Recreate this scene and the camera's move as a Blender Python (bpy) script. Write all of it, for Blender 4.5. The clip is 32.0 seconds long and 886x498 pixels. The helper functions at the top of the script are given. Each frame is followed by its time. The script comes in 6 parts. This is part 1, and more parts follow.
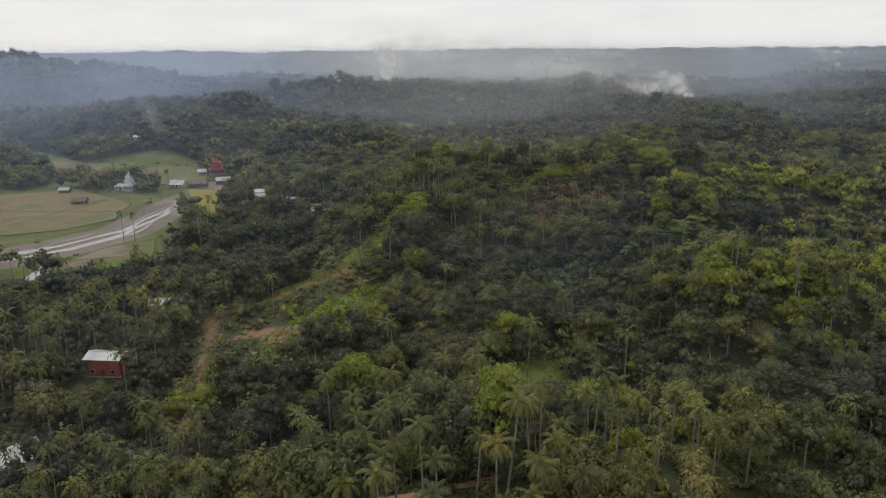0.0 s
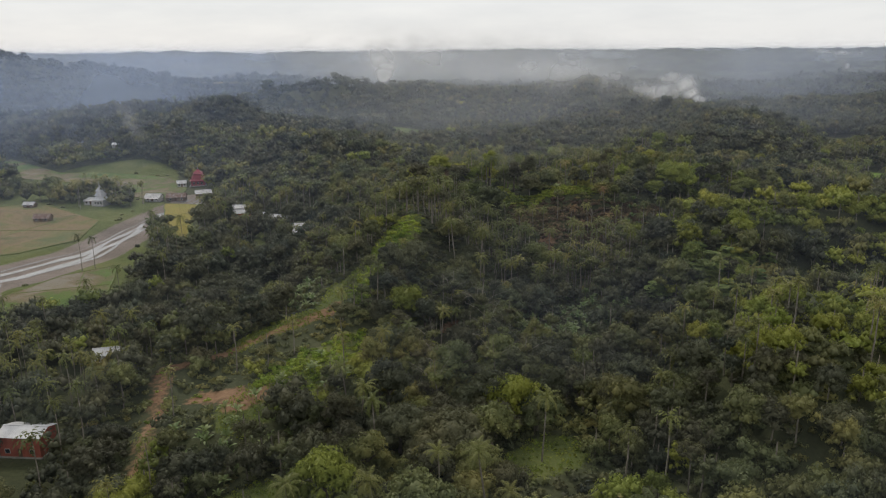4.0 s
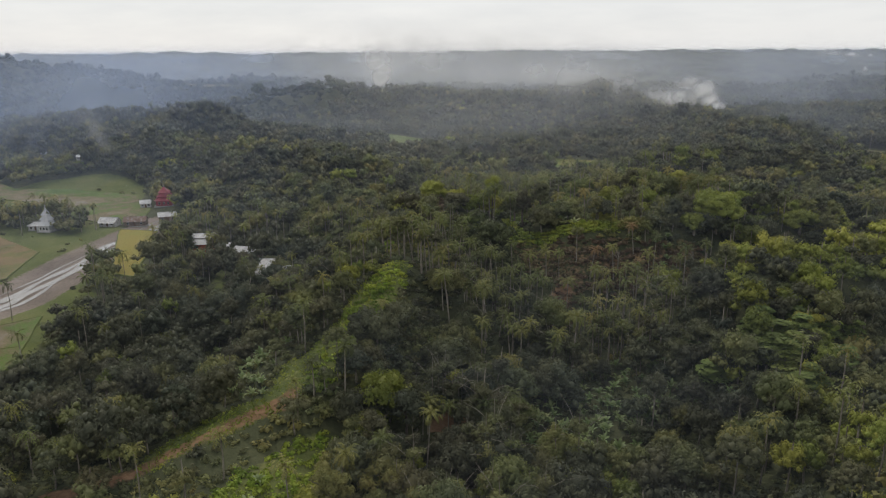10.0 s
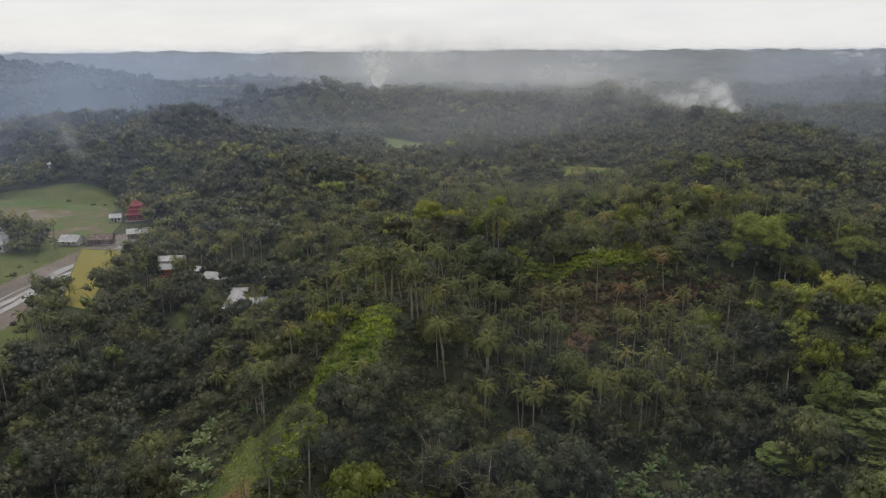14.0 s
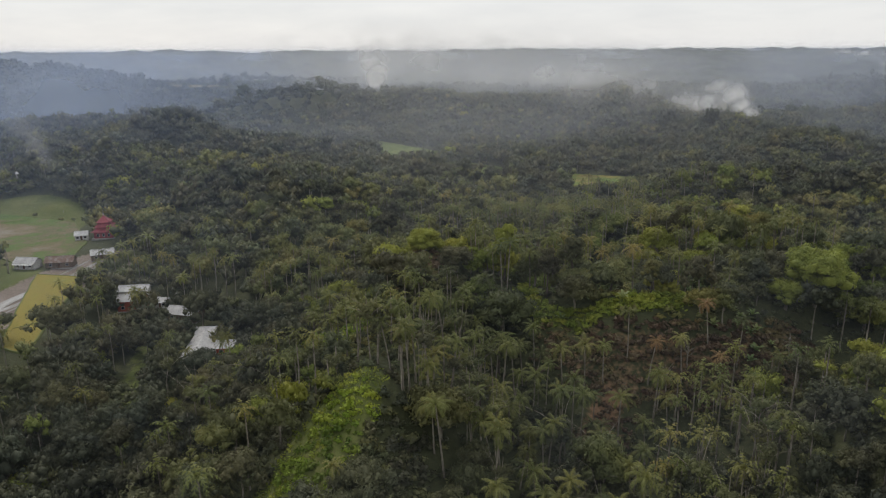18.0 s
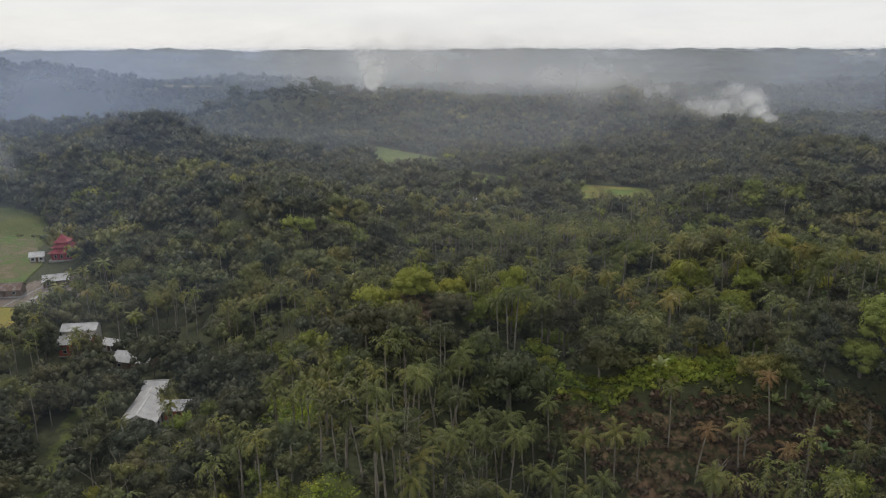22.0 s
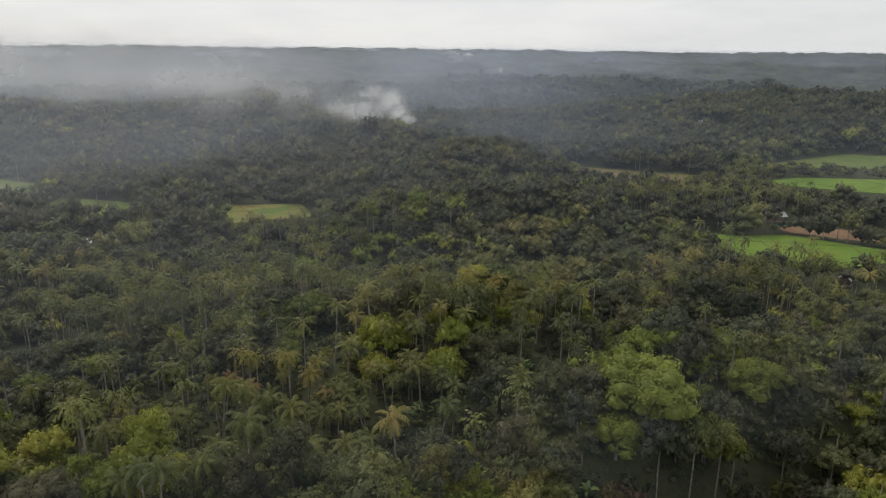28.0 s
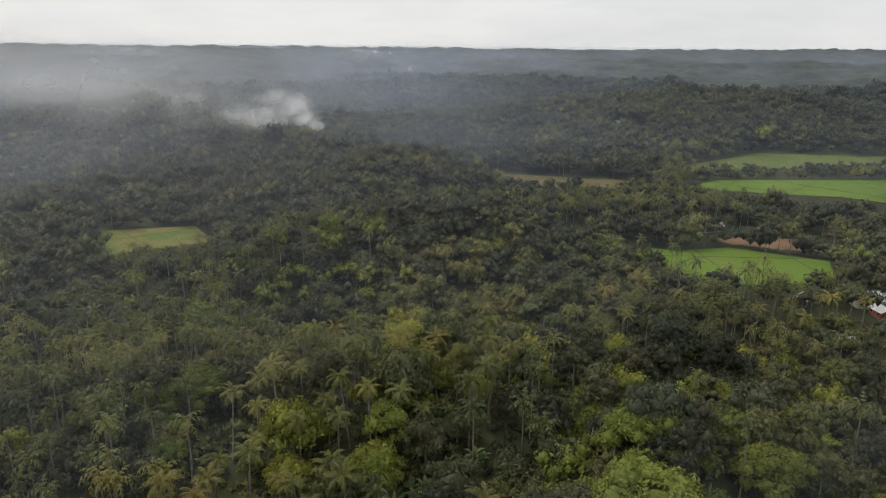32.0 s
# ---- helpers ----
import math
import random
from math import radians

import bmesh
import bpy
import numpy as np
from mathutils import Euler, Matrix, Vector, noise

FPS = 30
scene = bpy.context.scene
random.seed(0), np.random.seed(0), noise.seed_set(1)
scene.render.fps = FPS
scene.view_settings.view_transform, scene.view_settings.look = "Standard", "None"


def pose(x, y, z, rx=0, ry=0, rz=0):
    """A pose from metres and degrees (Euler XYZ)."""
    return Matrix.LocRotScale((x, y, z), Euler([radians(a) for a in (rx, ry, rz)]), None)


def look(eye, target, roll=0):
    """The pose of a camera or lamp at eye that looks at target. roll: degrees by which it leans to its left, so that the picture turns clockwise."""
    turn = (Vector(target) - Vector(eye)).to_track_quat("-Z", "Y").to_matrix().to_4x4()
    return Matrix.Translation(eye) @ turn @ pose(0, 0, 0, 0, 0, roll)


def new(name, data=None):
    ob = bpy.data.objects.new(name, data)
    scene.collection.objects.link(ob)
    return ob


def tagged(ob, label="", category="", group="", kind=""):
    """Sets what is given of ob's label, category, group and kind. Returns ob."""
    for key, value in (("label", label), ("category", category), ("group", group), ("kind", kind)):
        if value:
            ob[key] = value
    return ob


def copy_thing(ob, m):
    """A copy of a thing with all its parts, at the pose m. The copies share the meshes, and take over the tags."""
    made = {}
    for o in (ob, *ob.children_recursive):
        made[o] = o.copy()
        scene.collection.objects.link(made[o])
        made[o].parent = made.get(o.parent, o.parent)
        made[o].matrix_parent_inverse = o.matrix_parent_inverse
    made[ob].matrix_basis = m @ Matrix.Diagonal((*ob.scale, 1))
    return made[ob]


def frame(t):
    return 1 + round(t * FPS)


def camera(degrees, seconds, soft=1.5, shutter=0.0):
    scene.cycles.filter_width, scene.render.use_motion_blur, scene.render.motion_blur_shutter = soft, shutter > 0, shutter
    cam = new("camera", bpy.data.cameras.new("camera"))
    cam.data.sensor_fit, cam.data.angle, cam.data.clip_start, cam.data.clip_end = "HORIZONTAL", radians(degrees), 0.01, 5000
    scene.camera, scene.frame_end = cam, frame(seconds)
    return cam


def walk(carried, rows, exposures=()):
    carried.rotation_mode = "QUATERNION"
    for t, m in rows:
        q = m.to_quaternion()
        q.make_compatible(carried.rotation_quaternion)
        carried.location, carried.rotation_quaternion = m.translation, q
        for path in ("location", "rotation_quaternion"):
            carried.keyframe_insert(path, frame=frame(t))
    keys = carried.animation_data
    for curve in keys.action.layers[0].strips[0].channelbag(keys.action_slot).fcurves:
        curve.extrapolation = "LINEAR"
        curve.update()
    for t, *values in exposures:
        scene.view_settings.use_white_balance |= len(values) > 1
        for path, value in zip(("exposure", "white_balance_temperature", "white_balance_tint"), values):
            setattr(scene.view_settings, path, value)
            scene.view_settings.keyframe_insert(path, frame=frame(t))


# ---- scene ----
cam = camera(63.7, 32.0, soft=1.15)
PATH = [
    (0, (1.44, -2.52, 88.46), (0.28, 93.79, 61.56), -0.44),
    (0.5, (1.56, 2.34, 88.60), (0.38, 98.65, 61.72), -0.46),
    (1, (1.66, 7.15, 88.76), (0.48, 103.46, 61.88), -0.47),
    (1.5, (1.74, 11.88, 88.94), (0.58, 108.20, 62.06), -0.47),
    (2, (1.80, 16.52, 89.13), (0.66, 112.84, 62.26), -0.45),
    (2.5, (1.86, 21.10, 89.34), (0.73, 117.41, 62.47), -0.43),
    (3, (1.92, 25.69, 89.53), (0.81, 122.01, 62.66), -0.42),
    (3.5, (2.00, 30.33, 89.70), (0.91, 126.65, 62.84), -0.41),
    (5.5, (2.55, 49.61, 89.86), (1.40, 145.96, 63.09), -0.41),
    (6, (2.69, 54.40, 89.90), (1.54, 150.75, 63.18), -0.39),
    (6.5, (2.85, 59.15, 89.98), (1.70, 155.51, 63.28), -0.37),
    (7, (3.06, 63.83, 90.11), (1.89, 160.20, 63.43), -0.34),
    (7.5, (3.32, 68.42, 90.34), (2.13, 164.78, 63.65), -0.31),
    (8, (3.62, 72.94, 90.62), (2.38, 169.30, 63.91), -0.29),
    (8.5, (3.90, 77.45, 90.90), (2.64, 173.80, 64.16), -0.29),
    (9, (4.15, 82.01, 91.13), (2.88, 178.36, 64.38), -0.30),
    (9.5, (4.36, 86.64, 91.29), (3.06, 182.99, 64.53), -0.32),
    (10, (4.53, 91.34, 91.38), (3.20, 187.68, 64.63), -0.34),
    (10.5, (4.67, 96.05, 91.45), (3.30, 192.40, 64.70), -0.36),
    (11, (4.79, 100.78, 91.51), (3.41, 197.12, 64.75), -0.37),
    (11.5, (4.90, 105.54, 91.56), (3.51, 201.88, 64.79), -0.36),
    (12, (5.04, 110.35, 91.58), (3.63, 206.69, 64.80), -0.35),
    (12.5, (5.21, 115.22, 91.57), (3.77, 211.55, 64.80), -0.34),
    (13, (5.37, 120.11, 91.54), (3.91, 216.44, 64.77), -0.32),
    (13.5, (5.49, 124.94, 91.54), (4.01, 221.28, 64.76), -0.30),
    (14, (5.54, 129.68, 91.59), (4.06, 226.01, 64.78), -0.29),
    (14.5, (5.54, 134.33, 91.69), (4.07, 230.65, 64.86), -0.29),
    (16.5, (5.24, 152.53, 92.36), (3.81, 248.83, 65.42), -0.29),
    (17, (5.27, 157.29, 92.41), (3.83, 253.57, 65.44), -0.30),
    (17.5, (5.34, 162.06, 92.45), (3.88, 258.34, 65.45), -0.30),
    (18, (5.45, 166.82, 92.48), (3.96, 263.10, 65.49), -0.31),
    (18.5, (5.59, 171.52, 92.56), (4.08, 267.80, 65.58), -0.30),
    (19, (5.73, 176.18, 92.70), (4.21, 272.46, 65.71), -0.29),
    (19.5, (5.88, 180.83, 92.87), (4.34, 277.10, 65.85), -0.28),
    (20, (6.05, 185.50, 93.01), (4.45, 281.76, 65.98), -0.26),
    (20.5, (6.23, 190.18, 93.13), (4.50, 286.43, 66.08), -0.24),
    (21, (6.38, 194.84, 93.21), (4.48, 291.10, 66.17), -0.21),
    (21.5, (6.51, 199.50, 93.28), (4.60, 295.75, 66.23), -0.17),
    (22, (6.62, 204.15, 93.34), (5.05, 300.41, 66.28), -0.11),
    (22.5, (6.74, 208.84, 93.39), (7.05, 305.10, 66.30), -0.04),
    (23, (6.90, 213.57, 93.45), (11.51, 309.72, 66.35), 0.03),
    (23.5, (7.11, 218.31, 93.53), (17.03, 314.05, 66.40), 0.10),
    (24, (7.40, 223.04, 93.62), (22.47, 318.09, 66.46), 0.17),
    (24.5, (7.82, 227.74, 93.71), (27.64, 321.91, 66.54), 0.24),
    (25, (8.37, 232.43, 93.77), (32.62, 325.56, 66.62), 0.30),
    (25.5, (9.06, 237.12, 93.82), (37.50, 329.08, 66.73), 0.36),
    (26, (9.88, 241.82, 93.89), (42.04, 332.56, 66.81), 0.42),
    (26.5, (10.84, 246.53, 93.99), (46.33, 336.00, 66.89), 0.48),
    (28.5, (16.34, 265.38, 94.70), (63.31, 349.38, 67.55), 0.59),
    (29, (18.05, 269.90, 94.89), (66.34, 353.14, 67.70), 0.60),
    (29.5, (19.88, 274.36, 95.09), (69.38, 356.88, 67.88), 0.60),
    (30, (21.84, 278.76, 95.29), (72.53, 360.55, 68.08), 0.59),
    (30.5, (23.91, 283.08, 95.53), (75.80, 364.12, 68.30), 0.58),
    (31, (26.08, 287.32, 95.80), (79.16, 367.55, 68.49), 0.56),
    (31.5, (28.36, 291.45, 96.09), (82.52, 370.92, 68.67), 0.52),
    (32, (30.72, 295.49, 96.35), (85.96, 374.23, 68.97), 0.46),
]

walk(cam, [(t, look(eye, target, roll)) for t, eye, target, roll in PATH])

# ---- light: bright overcast, the sun behind thin cloud ahead and to the left ----
SUN_ELEVATION, SUN_AZIMUTH = 48.0, -25.0
world = bpy.data.worlds.new("overcast_sky")
scene.world = world
world.use_nodes = True
wn, wl = world.node_tree.nodes, world.node_tree.links
wn.clear()
w_out = wn.new("ShaderNodeOutputWorld")
w_bg = wn.new("ShaderNodeBackground")
w_sky = wn.new("ShaderNodeTexSky")
w_sky.sky_type = "NISHITA"
w_sky.sun_disc = False
w_sky.sun_elevation = radians(SUN_ELEVATION)
w_sky.sun_rotation = radians(SUN_AZIMUTH)
w_dim = wn.new("ShaderNodeVectorMath")
w_dim.operation = "SCALE"
w_dim.inputs["Scale"].default_value = 0.10
w_co = wn.new("ShaderNodeTexCoord")
w_map = wn.new("ShaderNodeMapping")
w_map.inputs["Scale"].default_value = (2.2, 2.2, 11.0)
w_noise = wn.new("ShaderNodeTexNoise")
w_noise.inputs["Scale"].default_value = 1.6
w_noise.inputs["Detail"].default_value = 6.0
w_noise.inputs["Roughness"].default_value = 0.6
w_ramp = wn.new("ShaderNodeValToRGB")
w_ramp.color_ramp.elements[0].position, w_ramp.color_ramp.elements[0].color = 0.30, (0.74, 0.75, 0.77, 1)
w_ramp.color_ramp.elements[1].position, w_ramp.color_ramp.elements[1].color = 0.62, (0.87, 0.87, 0.87, 1)
w_mix = wn.new("ShaderNodeMix")
w_mix.data_type = "RGBA"
w_mix.inputs["Factor"].default_value = 0.88
wl.new(w_co.outputs["Generated"], w_map.inputs["Vector"])
wl.new(w_map.outputs["Vector"], w_noise.inputs["Vector"])
wl.new(w_noise.outputs["Fac"], w_ramp.inputs["Fac"])
wl.new(w_sky.outputs["Color"], w_dim.inputs[0])
wl.new(w_dim.outputs["Vector"], w_mix.inputs["A"])
wl.new(w_ramp.outputs["Color"], w_mix.inputs["B"])
wl.new(w_mix.outputs["Result"], w_bg.inputs["Color"])
wl.new(w_bg.outputs["Background"], w_out.inputs["Surface"])
w_bg.inputs["Strength"].default_value = 1.0

sun = new("sun", bpy.data.lights.new("sun", "SUN"))
sun.data.energy, sun.data.angle, sun.data.color = 1.55, radians(12), (1.0, 0.92, 0.76)
sun_way = Vector((math.sin(radians(SUN_AZIMUTH)) * math.cos(radians(SUN_ELEVATION)),
                  math.cos(radians(SUN_AZIMUTH)) * math.cos(radians(SUN_ELEVATION)), math.sin(radians(SUN_ELEVATION))))
sun.matrix_world = look(sun_way * 300, (0, 0, 0))
scene.cycles.transparent_max_bounces = 32


# ---- materials ----
def material(name):
    m = bpy.data.materials.new(name)
    m.use_nodes = True
    m.node_tree.nodes.clear()
    return m, m.node_tree.nodes, m.node_tree.links


def ramp_node(nodes, stops):
    r = nodes.new("ShaderNodeValToRGB")
    while len(r.color_ramp.elements) < len(stops):
        r.color_ramp.elements.new(0.5)
    for e, (p, c) in zip(r.color_ramp.elements, stops):
        e.position, e.color = p, (*c, 1)
    return r


def noise_node(nodes, links, scale, detail=3.0, vector=None):
    n = nodes.new("ShaderNodeTexNoise")
    n.inputs["Scale"].default_value, n.inputs["Detail"].default_value = scale, detail
    if vector is not None:
        links.new(vector, n.inputs["Vector"])
    return n


def math_node(nodes, links, op, a, b):
    n = nodes.new("ShaderNodeMath")
    n.operation = op
    for i, v in enumerate((a, b)):
        if i and op == "FRACT":
            continue
        if isinstance(v, (int, float)):
            n.inputs[i].default_value = v
        else:
            links.new(v, n.inputs[i])
    return n.outputs[0]


def foliage(name, stops, scale=0.11, fine=1.3, gloss=0.55, through_light=0.33, shine=0.18):
    """Leaves: colour by plant (broad noise, the object's own random) and by leaf (island random, fine noise)."""
    m, n, l = material(name)
    geo, info = n.new("ShaderNodeNewGeometry"), n.new("ShaderNodeObjectInfo")
    broad = noise_node(n, l, scale, 2.0, geo.outputs["Position"])
    small = noise_node(n, l, fine, 2.0, geo.outputs["Position"])
    # broad patches: lit and dim parts of the canopy put into leaf tone
    patch_tone = noise_node(n, l, scale * 0.28, 1.0, geo.outputs["Position"])
    own = n.new("ShaderNodeAttribute")  # plants within a mass carry their own tone, 1 to 2
    own.attribute_name = "tone"
    massed = math_node(n, l, "GREATER_THAN", own.outputs["Fac"], 0.5)
    single = math_node(n, l, "MULTIPLY", info.outputs["Random"], math_node(n, l, "SUBTRACT", 1.0, massed))
    plant = math_node(n, l, "ADD", math_node(n, l, "SUBTRACT", own.outputs["Fac"], massed), single)
    f = math_node(n, l, "MULTIPLY", math_node(n, l, "SUBTRACT", broad.outputs["Fac"], 0.36), 0.9)
    f = math_node(n, l, "ADD", f, math_node(n, l, "MULTIPLY", math_node(n, l, "SUBTRACT", patch_tone.outputs["Fac"], 0.5), 1.8))
    f = math_node(n, l, "ADD", f, math_node(n, l, "MULTIPLY", plant, 0.55))
    f = math_node(n, l, "ADD", f, math_node(n, l, "MULTIPLY", geo.outputs["Random Per Island"], 0.13))
    f = math_node(n, l, "ADD", f, math_node(n, l, "MULTIPLY", math_node(n, l, "SUBTRACT", small.outputs["Fac"], 0.40), 0.3))
    col = ramp_node(n, stops)
    l.new(f, col.inputs["Fac"])
    b = n.new("ShaderNodeBsdfPrincipled")
    b.inputs["Roughness"].default_value = gloss
    b.inputs["Specular IOR Level"].default_value = shine
    # some plants browner, some bluer
    turn = math_node(n, l, "FRACT", math_node(n, l, "MULTIPLY", plant, 7.3), 0.0)
    hue = ramp_node(n, [(0.0, (1.10, 0.98, 0.95)), (0.25, (1.06, 1.0, 0.99)), (0.6, (1.02, 1.0, 1.0)), (1.0, (0.96, 1.01, 1.06))])
    l.new(turn, hue.inputs["Fac"])
    tint = n.new("ShaderNodeMix")
    tint.data_type, tint.blend_type = "RGBA", "MULTIPLY"
    tint.inputs["Factor"].default_value = 1.0
    l.new(col.outputs["Color"], tint.inputs["A"])
    l.new(hue.outputs["Color"], tint.inputs["B"])
    l.new(tint.outputs["Result"], b.inputs["Base Color"])
    t = n.new("ShaderNodeBsdfTranslucent")
    l.new(tint.outputs["Result"], t.inputs["Color"])
    mix = n.new("ShaderNodeMixShader")
    mix.inputs["Fac"].default_value = through_light
    l.new(b.outputs[0], mix.inputs[1])
    l.new(t.outputs[0], mix.inputs[2])
    l.new(mix.outputs[0], n.new("ShaderNodeOutputMaterial").inputs["Surface"])
    return m


def surface(name, stops, scale=1.0, fine=9.0, rough=0.85, bump=0.3, metal=0.0, spec=0.3, stretch=(1, 1, 1)):
    """A plain solid surface with stains at two scales and a fine relief."""
    m, n, l = material(name)
    co = n.new("ShaderNodeTexCoord")
    mp = n.new("ShaderNodeMapping")
    mp.inputs["Scale"].default_value = stretch
    l.new(co.outputs["Object"], mp.inputs["Vector"])
    a = noise_node(n, l, scale, 5.0, mp.outputs["Vector"])
    c = noise_node(n, l, fine, 4.0, mp.outputs["Vector"])
    f = math_node(n, l, "ADD", math_node(n, l, "MULTIPLY", a.outputs["Fac"], 0.72), math_node(n, l, "MULTIPLY", c.outputs["Fac"], 0.28))
    col = ramp_node(n, stops)
    l.new(f, col.inputs["Fac"])
    b = n.new("ShaderNodeBsdfPrincipled")
    b.inputs["Roughness"].default_value, b.inputs["Metallic"].default_value = rough, metal
    b.inputs["Specular IOR Level"].default_value = spec
    l.new(col.outputs["Color"], b.inputs["Base Color"])
    bp = n.new("ShaderNodeBump")
    bp.inputs["Strength"].default_value = bump
    l.new(c.outputs["Fac"], bp.inputs["Height"])
    l.new(bp.outputs["Normal"], b.inputs["Normal"])
    l.new(b.outputs[0], n.new("ShaderNodeOutputMaterial").inputs["Surface"])
    return m


LEAF_DARK = foliage("broad_leaves", [(0.0, (0.070, 0.077, 0.052)), (0.30, (0.100, 0.110, 0.060)), (0.6, (0.142, 0.156, 0.068)), (0.85, (0.192, 0.200, 0.074)), (1.0, (0.24, 0.235, 0.085))])
# dark olive trees, and shade put into the leaves of darkened slopes
LEAF_DEEP_SHADED = foliage("deep_shaded_leaves", [(0.0, (0.058, 0.066, 0.046)), (0.35, (0.080, 0.089, 0.058)), (0.7, (0.108, 0.115, 0.066)), (1.0, (0.145, 0.145, 0.074))])
LEAF_LIGHT = foliage("young_lit_leaves", [(0.0, (0.11, 0.14, 0.040)), (0.5, (0.215, 0.25, 0.052)), (1.0, (0.33, 0.345, 0.075))])
LEAF_PALM = foliage("palm_leaves", [(0.0, (0.072, 0.088, 0.034)), (0.4, (0.128, 0.146, 0.044)), (0.75, (0.182, 0.192, 0.056)), (1.0, (0.25, 0.228, 0.07))], fine=0.6, gloss=0.5, shine=0.25)
LEAF_BANANA = foliage("banana_leaves", [(0.0, (0.085, 0.125, 0.045)), (0.5, (0.15, 0.205, 0.07)), (1.0, (0.24, 0.285, 0.115))], fine=0.7, gloss=0.45, shine=0.35)
LEAF_FERN = foliage("fern_leaves", [(0.0, (0.10, 0.15, 0.026)), (0.5, (0.205, 0.28, 0.036)), (1.0, (0.31, 0.375, 0.055))], scale=0.3)
LEAF_BRUSH = foliage("dry_brush", [(0.0, (0.075, 0.058, 0.042)), (0.5, (0.13, 0.096, 0.064)), (1.0, (0.18, 0.16, 0.075))], scale=0.25)
LEAF_GRASS = foliage("tall_grass", [(0.0, (0.14, 0.185, 0.034)), (0.5, (0.235, 0.285, 0.05)), (1.0, (0.33, 0.36, 0.075))], scale=0.4)
LEAF_DRY = foliage("dry_leaves", [(0.0, (0.12, 0.075, 0.04)), (0.5, (0.21, 0.135, 0.065)), (1.0, (0.30, 0.21, 0.10))])
# greyer, bluer green: some distance haze is put into this colour
LEAF_FAR = foliage("far_greyed_leaves", [(0.0, (0.036, 0.044, 0.036)), (0.4, (0.060, 0.073, 0.050)), (0.75, (0.092, 0.106, 0.064)), (1.0, (0.125, 0.135, 0.078))], scale=0.04, fine=0.3)
LEAF_GREAT = foliage("feathery_leaves", [(0.0, (0.17, 0.21, 0.05)), (0.5, (0.26, 0.30, 0.06)), (1.0, (0.34, 0.37, 0.08))], scale=0.3)
LEAF_LAYER = foliage("layered_leaves", [(0.0, (0.075, 0.105, 0.035)), (0.5, (0.13, 0.175, 0.05)), (1.0, (0.20, 0.245, 0.075))], scale=0.3)
BARK = surface("pale_bark", [(0.3, (0.14, 0.12, 0.095)), (0.7, (0.30, 0.27, 0.22))], 0.8, 6.0)
BARK_DARK = surface("dark_bark", [(0.3, (0.06, 0.05, 0.04)), (0.7, (0.15, 0.125, 0.10))], 0.8, 6.0)


def ground_material():
    """Leaf litter and low growth; the soil map turns it to red earth (r), bright grass (g) or river gravel (b)."""
    m, n, l = material("forest_ground")
    geo = n.new("ShaderNodeNewGeometry")
    at = n.new("ShaderNodeAttribute")
    at.attribute_name = "soil_map"
    sep = n.new("ShaderNodeSeparateColor")
    l.new(at.outputs["Color"], sep.inputs[0])
    big = noise_node(n, l, 0.045, 6.0, geo.outputs["Position"])
    fine = noise_node(n, l, 0.9, 8.0, geo.outputs["Position"])
    f = math_node(n, l, "ADD", math_node(n, l, "MULTIPLY", big.outputs["Fac"], 0.6), math_node(n, l, "MULTIPLY", fine.outputs["Fac"], 0.4))

    def tone(stops):
        r = ramp_node(n, stops)
        l.new(f, r.inputs["Fac"])
        return r.outputs["Color"]

    def blend(k, a, b):
        x = n.new("ShaderNodeMix")
        x.data_type = "RGBA"
        rough_edge = math_node(n, l, "ADD", sep.outputs[k], math_node(n, l, "MULTIPLY", math_node(n, l, "SUBTRACT", fine.outputs["Fac"], 0.5), 0.9))
        edge = n.new("ShaderNodeMapRange")
        edge.inputs["From Min"].default_value, edge.inputs["From Max"].default_value = 0.35, 0.65
        l.new(rough_edge, edge.inputs["Value"])
        l.new(edge.outputs[0], x.inputs["Factor"])
        l.new(a, x.inputs["A"])
        l.new(b, x.inputs["B"])
        return x.outputs["Result"]

    col = tone([(0.3, (0.032, 0.038, 0.019)), (0.5, (0.050, 0.056, 0.027)), (0.7, (0.076, 0.080, 0.038))])
    col = blend(1, col, tone([(0.3, (0.055, 0.072, 0.020)), (0.5, (0.088, 0.106, 0.030)), (0.7, (0.13, 0.132, 0.048))]))
    col = blend(0, col, tone([(0.32, (0.115, 0.068, 0.040)), (0.5, (0.20, 0.120, 0.070)), (0.68, (0.28, 0.19, 0.115))]))
    col = blend(2, col, tone([(0.3, (0.11, 0.092, 0.078)), (0.5, (0.165, 0.135, 0.115)), (0.7, (0.23, 0.195, 0.17))]))
    b = n.new("ShaderNodeBsdfPrincipled")
    b.inputs["Roughness"].default_value = 0.9
    b.inputs["Specular IOR Level"].default_value = 0.15
    l.new(col, b.inputs["Base Color"])
    bp = n.new("ShaderNodeBump")
    bp.inputs["Strength"].default_value, bp.inputs["Distance"].default_value = 0.6, 0.5
    l.new(fine.outputs["Fac"], bp.inputs["Height"])
    l.new(bp.outputs["Normal"], b.inputs["Normal"])
    l.new(b.outputs[0], n.new("ShaderNodeOutputMaterial").inputs["Surface"])
    return m


GROUND = ground_material()


